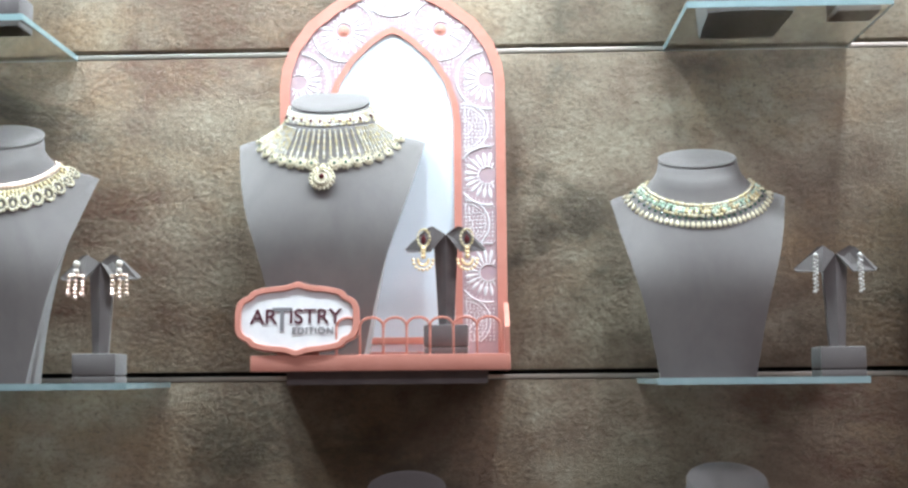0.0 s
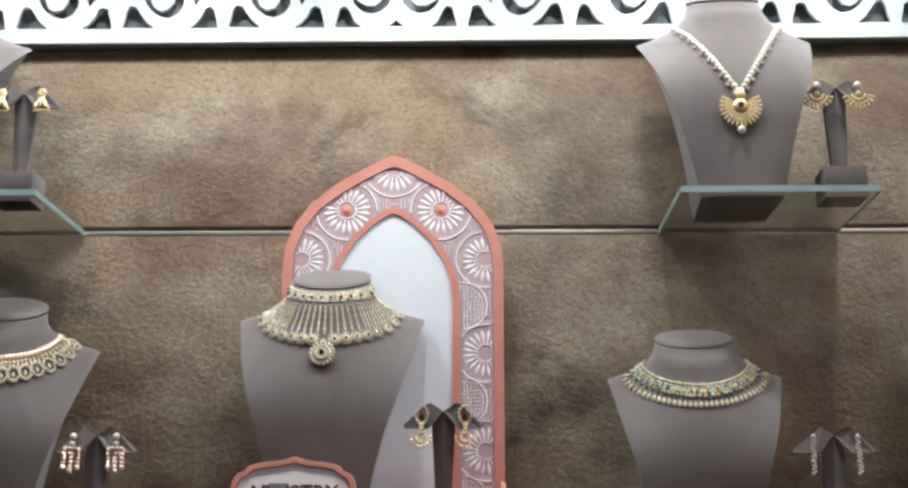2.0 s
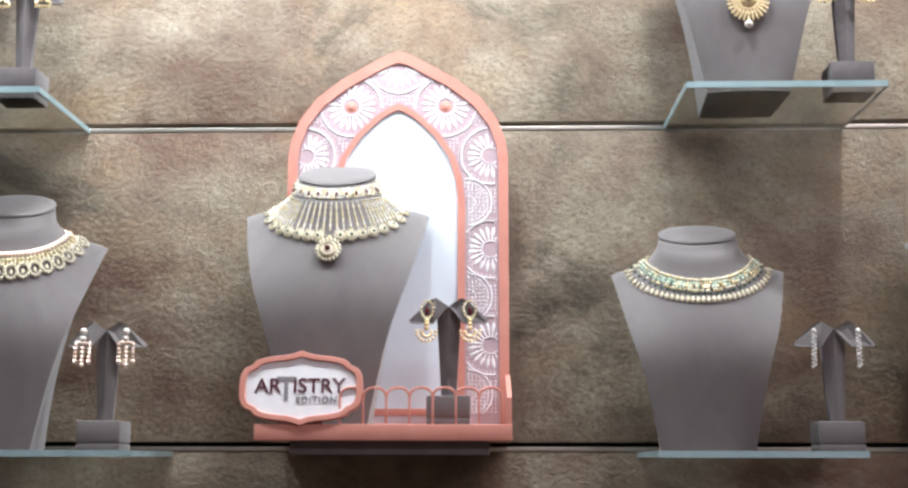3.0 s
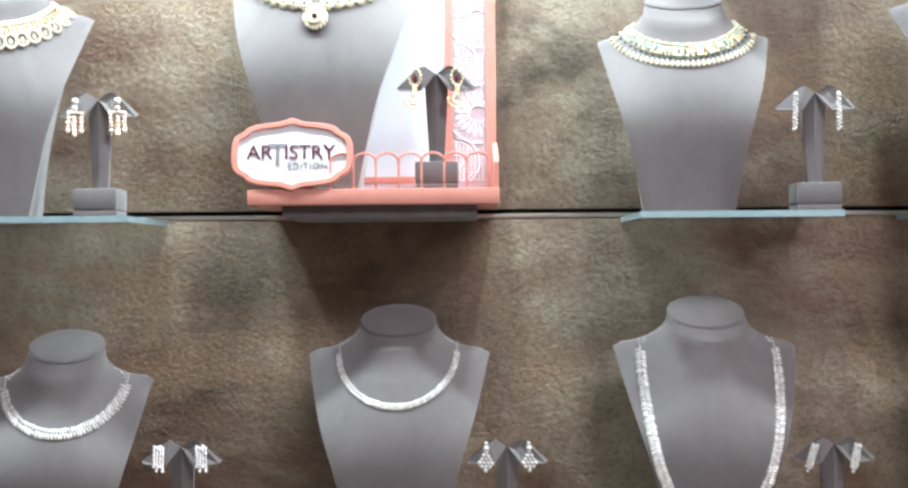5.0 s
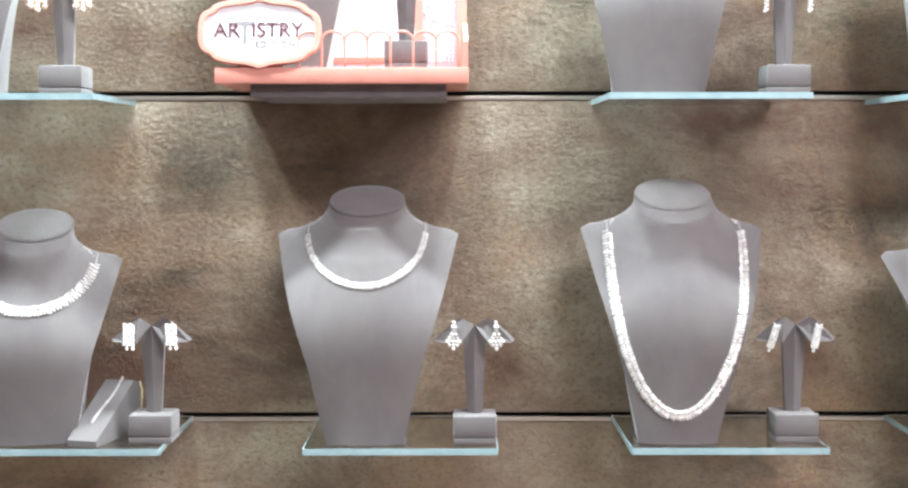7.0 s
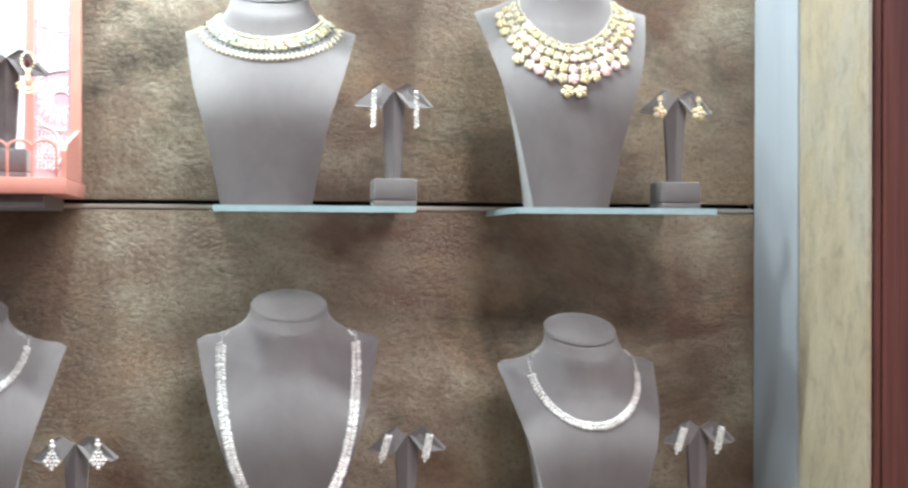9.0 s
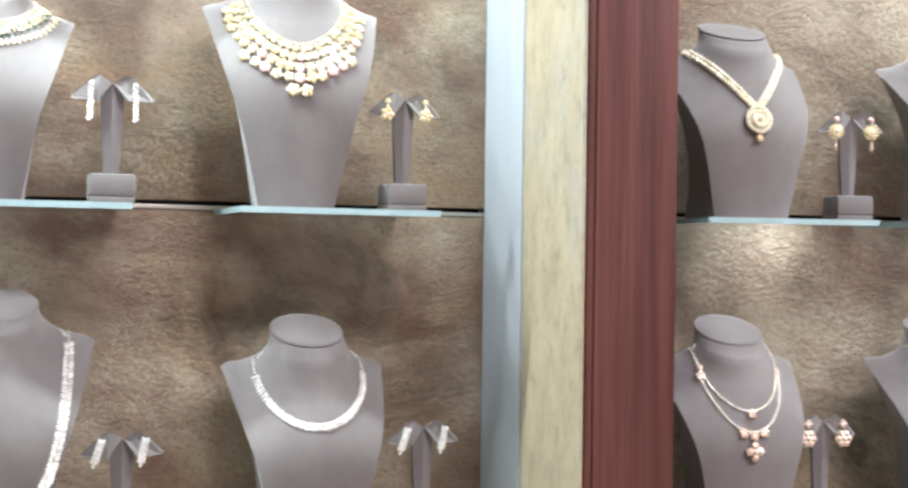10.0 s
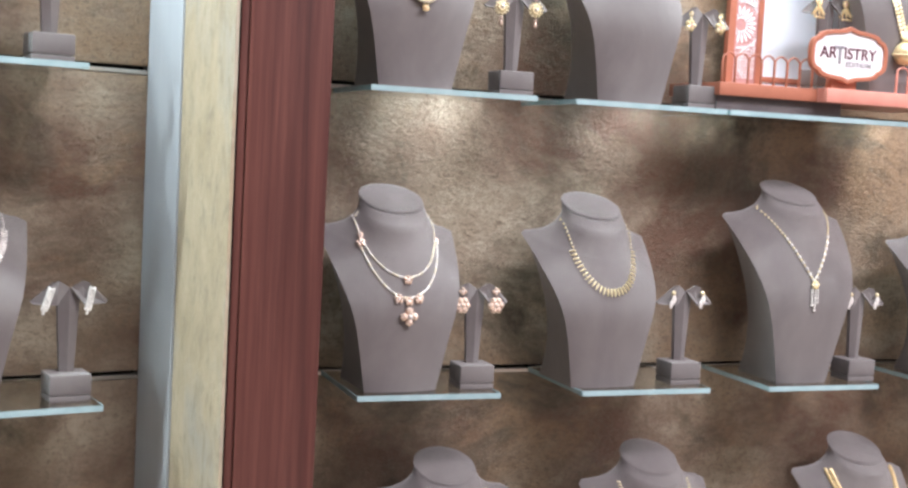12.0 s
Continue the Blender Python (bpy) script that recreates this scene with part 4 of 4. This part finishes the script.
def arch_board(m, cx, foot, tip, deep, label):
    """Coral arch with a lace-pattern border round a pale panel, on the plane y = 0 of m."""
    ob = thing("arch_board", label, "display board", m)
    H = 0.1215
    coral = CORAL_DEEP if deep else CORAL
    inner_tip = tip - 0.068
    outer = arch_outline(cx, H, tip, foot, OUTER)
    rim = arch_outline(cx, H - 0.0105, tip - 0.0135, foot + 0.002, OUTER)
    edge = arch_outline(cx, 0.0740, inner_tip + 0.0075, foot + 0.003, INNER)
    core = arch_outline(cx, 0.066, inner_tip, foot + 0.004, INNER)
    part("outer_frame", plate([outer, rim], -0.0055, 0.004), coral, ob)
    lace = part("lace_board", plate([rim, edge], -0.003, 0.003), PRINT_RUST if deep else PRINT, ob, "rose printed border" if deep else "lilac printed border")
    part("inner_frame", plate([edge, core], -0.0045, 0.003), coral, ob)
    part("cross_bar", box(cx - 0.0655, cx + 0.0655, -0.0048, -0.0022, foot + 0.0125, foot + 0.0195, 0.0005), coral, ob)
    part("pale_panel", plate([core], -0.002, 0.003), PANEL_WHITE, ob, "pale bluish-white panel")

    def in_border(x, z):
        a = abs(x - cx)
        return foot + 0.014 < z and a < half_at(z, H - 0.0125, tip - 0.015, OUTER) and (a > half_at(z, 0.0755, inner_tip + 0.0095, INNER) or z > inner_tip + 0.009)

    def arcs(x0, z0, r, w, g):
        """A ring, kept where it lies on the border."""
        arc = []
        for i in range(73):
            a = 2 * math.pi * i / 72
            p = (x0 + r * math.cos(a), -0.0033, z0 + r * math.sin(a))
            if in_border(p[0], p[2]):
                arc.append(p)
            else:
                if len(arc) > 2:
                    tube(arc, w, 5, g)
                arc = []
        if len(arc) > 2:
            tube(arc, w, 5, g)

    def dots(x0, z0, r, n, size, g):
        for i in range(n):
            a = 2 * math.pi * i / n
            x, z = x0 + r * math.cos(a), z0 + r * math.sin(a)
            if in_border(x, z):
                g.add(*TPL["gem"], Matrix.Translation((x, -0.0032, z)) @ Matrix.Diagonal((size, 0.0007, size, 1)))

    centres = [(0, tip - 0.015), (0.0525, tip - 0.0645), (-0.0525, tip - 0.0645)]
    for k in range(3):
        centres += [(0.1015, tip - 0.121 - 0.1045 * k), (-0.1015, tip - 0.121 - 0.1045 * k)]
    for dx, cz in centres:
        full = 0.05 < abs(dx) < 0.06
        f = 1.0 if full or not dx else 0.94
        g = Geo()
        arcs(cx + dx, cz, 0.0335 * f, 0.0011, g)
        arcs(cx + dx, cz, 0.0098 * f, 0.0007, g)
        dots(cx + dx, cz, 0.0368 * f, 64, 0.0009, g)
        dots(cx + dx, cz, 0.0303 * f, 40, 0.0007, g)
        n = 20
        for i in range(n):
            a = 2 * math.pi * (i + 0.5) / n
            for r, long, wide in ((0.0205, 0.0064, 0.0021), (0.0135, 0.0034, 0.0010)):
                x, z = cx + dx + r * f * math.cos(a), cz + r * f * math.sin(a)
                if in_border(x, z):
                    g.add(*TPL["disc"], Matrix.Translation((x, -0.0030, z)) @ Matrix.Rotation(-a, 4, "Y") @ Matrix.Rotation(radians(90), 4, "X") @ Matrix.Diagonal((long * f, wide * f, 0.0016, 1)))
        part("rosette", g, PRINT_WHITE, lace, "white lace rosette")
        if full:
            g = Geo()
            for r, y in ((0.0068, -0.003), (0.0036, -0.0040)):
                g.add(*TPL["disc"], Matrix.Translation((cx + dx, y, cz)) @ Matrix.Rotation(radians(90), 4, "X") @ Matrix.Diagonal((r, r, 0.0015, 1)))
            part("rosette_eye", g, coral, lace, "coral rosette eye")
    g = Geo()                                   # small dashes fill the ground between the rings
    for iz in range(int((tip - foot) / 0.0041)):
        for ix in range(-28, 29):
            x, z = cx + ix * 0.0041, foot + 0.016 + iz * 0.0041
            if in_border(x, z) and all(math.hypot(x - cx - dx, z - cz) > 0.038 for dx, cz in centres):
                tall = (ix + iz) % 2
                g.add(*TPL["gem"], Matrix.Translation((x, -0.0031, z)) @ Matrix.Diagonal((0.0008 + 0.0010 * (1 - tall), 0.0006, 0.0008 + 0.0010 * tall, 1)))
    tagged(part("lace_filling", g, PRINT_WHITE, lace, "fine white lace filling"), kind="stuff")
    for k in range(3):                          # half rings along the inner edge, between the rosettes
        for side in (-1, 1):
            g = Geo()
            x0, z0 = cx + side * 0.0775, tip - 0.173 - 0.1045 * k
            for r, w in ((0.0255, 0.0010), (0.0215, 0.0006), (0.0075, 0.0006)):
                arcs(x0, z0, r, w, g)
            for r, n in ((0.0188, 28), (0.0155, 24), (0.0118, 18)):
                dots(x0, z0, r, n, 0.0011, g)
            if g.v:
                part("half_rosette", g, PRINT_WHITE, lace, "white lace half ring")
    g = Geo()
    z = foot + 0.02
    while z < tip - 0.10:                       # beaded rules between the rosettes
        for k in (-1, 1):
            for x in (0.0785, 0.0815):
                if in_border(cx + k * x, z):
                    g.add(*TPL["gem"], Matrix.Translation((cx + k * x, -0.0034, z)) @ Matrix.Scale(0.0009, 4))
        z += 0.0036
    tagged(part("beading", g, PRINT_WHITE, lace, "fine white beading"), kind="stuff")
    return ob


def sign_outline(w, h, grow=0.0):
    """A bracketed cartouche with small points above and below."""
    pts = []
    for i in range(72):
        a = 2 * math.pi * i / 72
        c, s = math.cos(a), math.sin(a)
        x, z = w * (abs(c) ** 0.75) * (1 if c > 0 else -1), h * (abs(s) ** 0.62) * (1 if s > 0 else -1)
        k = 1 - 0.055 * math.exp(-((abs(abs(c) - 0.80)) / 0.08) ** 2) + 0.13 * math.exp(-(abs(c) / 0.07) ** 2) * (abs(s) > 0.5)
        pts.append((x * k + math.copysign(grow, x), z * k + math.copysign(grow, z)))
    return pts


def name_sign(m, deep):
    ob = thing("table_sign", "cartouche sign with a coral rim and dark lettering", "sign", m)
    rim, face = sign_outline(0.0598, 0.0320), sign_outline(0.0553, 0.0280)
    part("rim", plate([rim, face], -0.004, 0.004, 0.0008), CORAL_DEEP if deep else CORAL, ob)
    plaque = part("face", plate([face], -0.0015, 0.003), PRINT_WHITE, ob, "white face")
    part("lettering", lettering("AR", 0.0205, -0.0325, -0.0045, -0.002), PLUM, plaque, "dark plum letters")
    part("lettering", lettering("T", 0.0330, -0.0145, -0.0115, -0.002), INK, plaque, "tall grey letter")
    part("lettering", lettering("ISTRY", 0.0205, 0.0175, -0.0045, -0.002), PLUM, plaque, "dark plum letters")
    part("lettering", lettering("EDITION", 0.0092, 0.0155, -0.0145, -0.002, 1.15), INK, plaque, "small grey letters")
    part("foot", box(-0.02, 0.02, 0.0045, 0.016, -0.0448 if deep else -0.0345, -0.030, 0.0008), CORAL_DEEP if deep else CORAL, ob)
    return ob


def fence(m, count, pitch, height, deep, pointed=False):
    """Row of small open arches."""
    ob = thing("podium_rail", "low coral rail of small open arches", "rail", m)
    coral = CORAL_DEEP if deep else CORAL
    w = 0.0021
    for i in range(count + 1):
        part("post", box(i * pitch - w / 2, i * pitch + w / 2, -0.0015, 0.0015, 0, height - pitch * 0.42, 0.0003), coral, ob)
    for i in range(count):
        pts = [(i * pitch + pitch / 2 + pitch / 2 * math.cos(a), 0, height - pitch * 0.45 + pitch * 0.45 * math.sin(a) ** (0.8 if not pointed else 1.3))
               for a in [math.pi * k / 14 for k in range(15)]]
        part("arch", tube(pts, w / 2 + 0.0002, 6), coral, ob)
    return ob


def podium_left():
    m = pose(0, 0, 0)
    ob = thing("podium", "coral lacquered display podium with a side cheek", "podium", pose(-0.108, -0.078, 1.3015))
    off = Matrix.Translation((0.108, 0.078, -1.3015))
    part("deck", box(-0.2335, 0.0172, -0.155, -0.002, 1.3015, 1.3172, 0.0012), CORAL, ob, "", off)
    g = Geo()
    y0, y1 = -0.153, -0.045
    out = [(y0, 1.3174), (y1, 1.3174), (y1, 1.372), (y0 + 0.01, 1.350), (y0, 1.343)]
    vs = [(0.0120, y, z) for y, z in out] + [(0.0168, y, z) for y, z in out]
    n = len(out)
    g.add(vs, [tuple(range(n)), tuple(range(2 * n - 1, n - 1, -1))] + [(i, i + n, (i + 1) % n + n, (i + 1) % n) for i in range(n)])
    part("side_cheek", g, CORAL, ob, "", off)
    part("riser", box(-0.20, -0.005, -0.145, -0.002, 1.2885, 1.3013, 0.0008), VELVET_DARK, ob, "dark riser block", off)
    arch_board(pose(0, -0.032, 0), -0.105, 1.3174, 1.7345, False, "coral arch board with a lace border and pale panel")
    name_sign(pose(-0.189, -0.149, 1.3520, -7), False)
    fence(pose(-0.1505, -0.1515, 1.3172), 7, 0.0226, 0.0355, False)


podium_left()


def podium_right():
    ob = thing("podium", "rust-coloured stepped display podium", "podium", bay(0.44, 0.08, 1.311))
    off = Matrix.Translation((-0.44, 0.08, -1.311))
    part("deck", box(0.265, 0.64, -0.150, -0.026, 1.311, 1.3275, 0.0012), CORAL_DEEP, ob, "", off)
    part("front_step", box(0.412, 0.64, -0.172, -0.1505, 1.3105, 1.3285, 0.0012), CORAL, ob, "", off)
    part("riser", box(0.268, 0.46, -0.140, -0.030, 1.2922, 1.3108, 0.0008), VELVET_DARK, ob, "dark riser block", off)
    arch_board(bay(0, 0.032, 0), 0.4665, 1.3277, 1.745, True, "rust-coloured arch board with a lace border and pale panel")
    name_sign(bay(0.446, 0.164, 1.3725), True)
    fence(bay(0.269, 0.146, 1.3277), 7, 0.0195, 0.037, True, True)
    fence(bay(0.525, 0.166, 1.3287), 5, 0.0185, 0.034, False)


podium_right()

# ---------------------------------------------------------------- busts with their necklaces
YB = -0.088


def dressed(kind, m, make, *a):
    bust(kind, m)
    return make(kind, m, *a) if make else None


dressed(LONG_NECK, pose(-0.1685, -0.066, 1.3175) @ Matrix.Scale(1.045, 4), bib_necklace)
dressed(LONG_NECK, pose(-0.508, YB, ZM, 0, 0, 9), loop_necklace)
dressed(SHORT, pose(0.2120, YB, ZM, 0, 0, -5), emerald_necklace)
dressed(TALL, pose(0.527, YB, ZM, 0, 0, -5), flower_bib)
dressed(UPPER, pose(0.2625, YB, ZU, 0, 0, -2), pearl_necklace)
bust(UPPER, pose(-0.612, YB, ZU))
m = pose(-0.4375, YB, ZL, 0, 0, 9) @ Matrix.Diagonal((0.97, 1, 0.985, 1))
bust(SHORT, m)
diamond_collar(SHORT, m, 0.0640, SHORT.tip + 0.024, SHORT.tip - 0.047, 4, 0.0017, "broad diamond collar necklace on a grey bust", "O", tail=0.26)
m = pose(-0.0885, -0.090, ZL) @ Matrix.Diagonal((1, 1, 0.975, 1))
bust(TALL, m)
diamond_collar(TALL, m, 0.0610, TALL.tip + 0.026, TALL.tip - 0.050, 3, 0.0014, "slim diamond collar necklace on a grey bust", "O", tail=0.22)
m = pose(0.2325, YB, ZL, 0, 0, -2)
bust(TALL, m)
diamond_collar(TALL, m, 0.0690, TALL.tip + 0.016, TALL.tip - 0.186, 3.8, 0.0017, "long diamond necklace hanging almost to the shelf", "O", 0.86, tail=0.08)
m = pose(0.549, YB, ZL)
bust(SHORT, m)
diamond_collar(SHORT, m, 0.0590, SHORT.tip + 0.022, SHORT.tip - 0.058, 3, 0.0017, "diamond collar necklace with a thin chain", "O", tail=0.26)

OB = 0.088
dressed(SHORT, bay(-0.139, OB, ZM, 4), medallion_necklace)
dressed(SHORT, bay(0.141, OB, ZM, 4), petal_collar)
dressed(TALL, bay(0.545, OB, 1.3287), bead_necklace)
dressed(SHORT, bay(-0.139, OB, ZL, 4), double_chain)
dressed(SHORT, bay(0.130, OB, ZL, 3), fringe_collar)
dressed(TALL, bay(0.430, OB, ZL, 1), y_necklace)
dressed(SHORT, bay(0.705, OB, ZL), None)
dressed(TALL, bay(-0.052, OB, ZB), plain_chain, 0.0016, PALE_GOLD, "fine pale gold chain on a grey bust")
dressed(TALL, bay(0.239, OB, ZB), plain_chain, 0.0014, PALE_GOLD, "fine pale gold chain on a grey bust")
dressed(TALL, bay(0.575, OB, ZB), plain_chain, 0.0036, GOLD, "broad yellow gold link chain on a grey bust")

# ---------------------------------------------------------------- earring stands
YS = -0.118
for x, y, z, kind, dark in ((-0.3915, YS, ZM, "chandelier", False), (-0.046, -0.105, 1.3175, "teardrop", True), (0.3380, YS, ZM, "line", False), (0.6440, YS, ZM, "flower", False),
                            (0.3675, YS, ZU, "fan", True), (-0.4975, YS, ZU, "bell", True), (-0.308, YS, ZL, "cluster", False), (0.0235, YS - 0.006, ZL, "palmette", False),
                            (0.3530, YS, ZL, "bar", False), (0.6710, YS, ZL, "bar", False)):
    stand(pose(x, y, z), kind, dark)
for s, o, z, kind in ((-0.038, 0.118, ZL, "rose_flower"), (0.252, 0.118, ZL, "leaf"), (0.530, 0.118, ZL, "leaf"), (-0.008, 0.118, ZM, "round"), (0.250, 0.118, ZM, "flower"),
                      (0.455, 0.100, 1.3277, "bell")):
    stand(bay(s, o, z), kind)

# ---------------------------------------------------------------- bracelet ramp
ramp = thing("bracelet_ramp", "sloping grey velvet bracelet ramp", "bracelet stand", pose(-0.360, -0.098, ZL, 0, 0, -15))
g = Geo()
out = [(-0.054, 0.0), (0.045, 0.0), (0.045, 0.006), (0.030, 0.053), (0.022, 0.055), (-0.054, 0.006)]
n = len(out)
g.add([(-0.0165, y, z) for y, z in out] + [(0.0165, y, z) for y, z in out],
      [tuple(range(n)), tuple(range(2 * n - 1, n - 1, -1))] + [(i, i + n, (i + 1) % n + n, (i + 1) % n) for i in range(n)])
part("wedge", g, VELVET, ramp, "", None, 20)
br = thing("bracelet", "thin diamond bracelet lying down a velvet ramp", "bracelet", pose(-0.360, -0.098, ZL, 0, 0, -15))
g = Geo()
for i in range(30):
    f = i / 29
    y = 0.026 - 0.058 * f
    z = 0.0565 - 0.0485 * (0.026 - y) / 0.080 * 1.02
    g.add(*TPL["gem"], Matrix.Translation((0.001 + 0.002 * math.sin(f * 5), y, z)) @ Matrix.Scale(0.0017, 4))
part("links", g, DIAMOND, br)
part("tail_chain", tube([(0.019, 0.030, 0.053), (0.024, 0.026, 0.044), (0.0255, 0.022, 0.03), (0.0255, 0.020, 0.018)], 0.0008, 5), PALE_GOLD, br, "loose chain end")
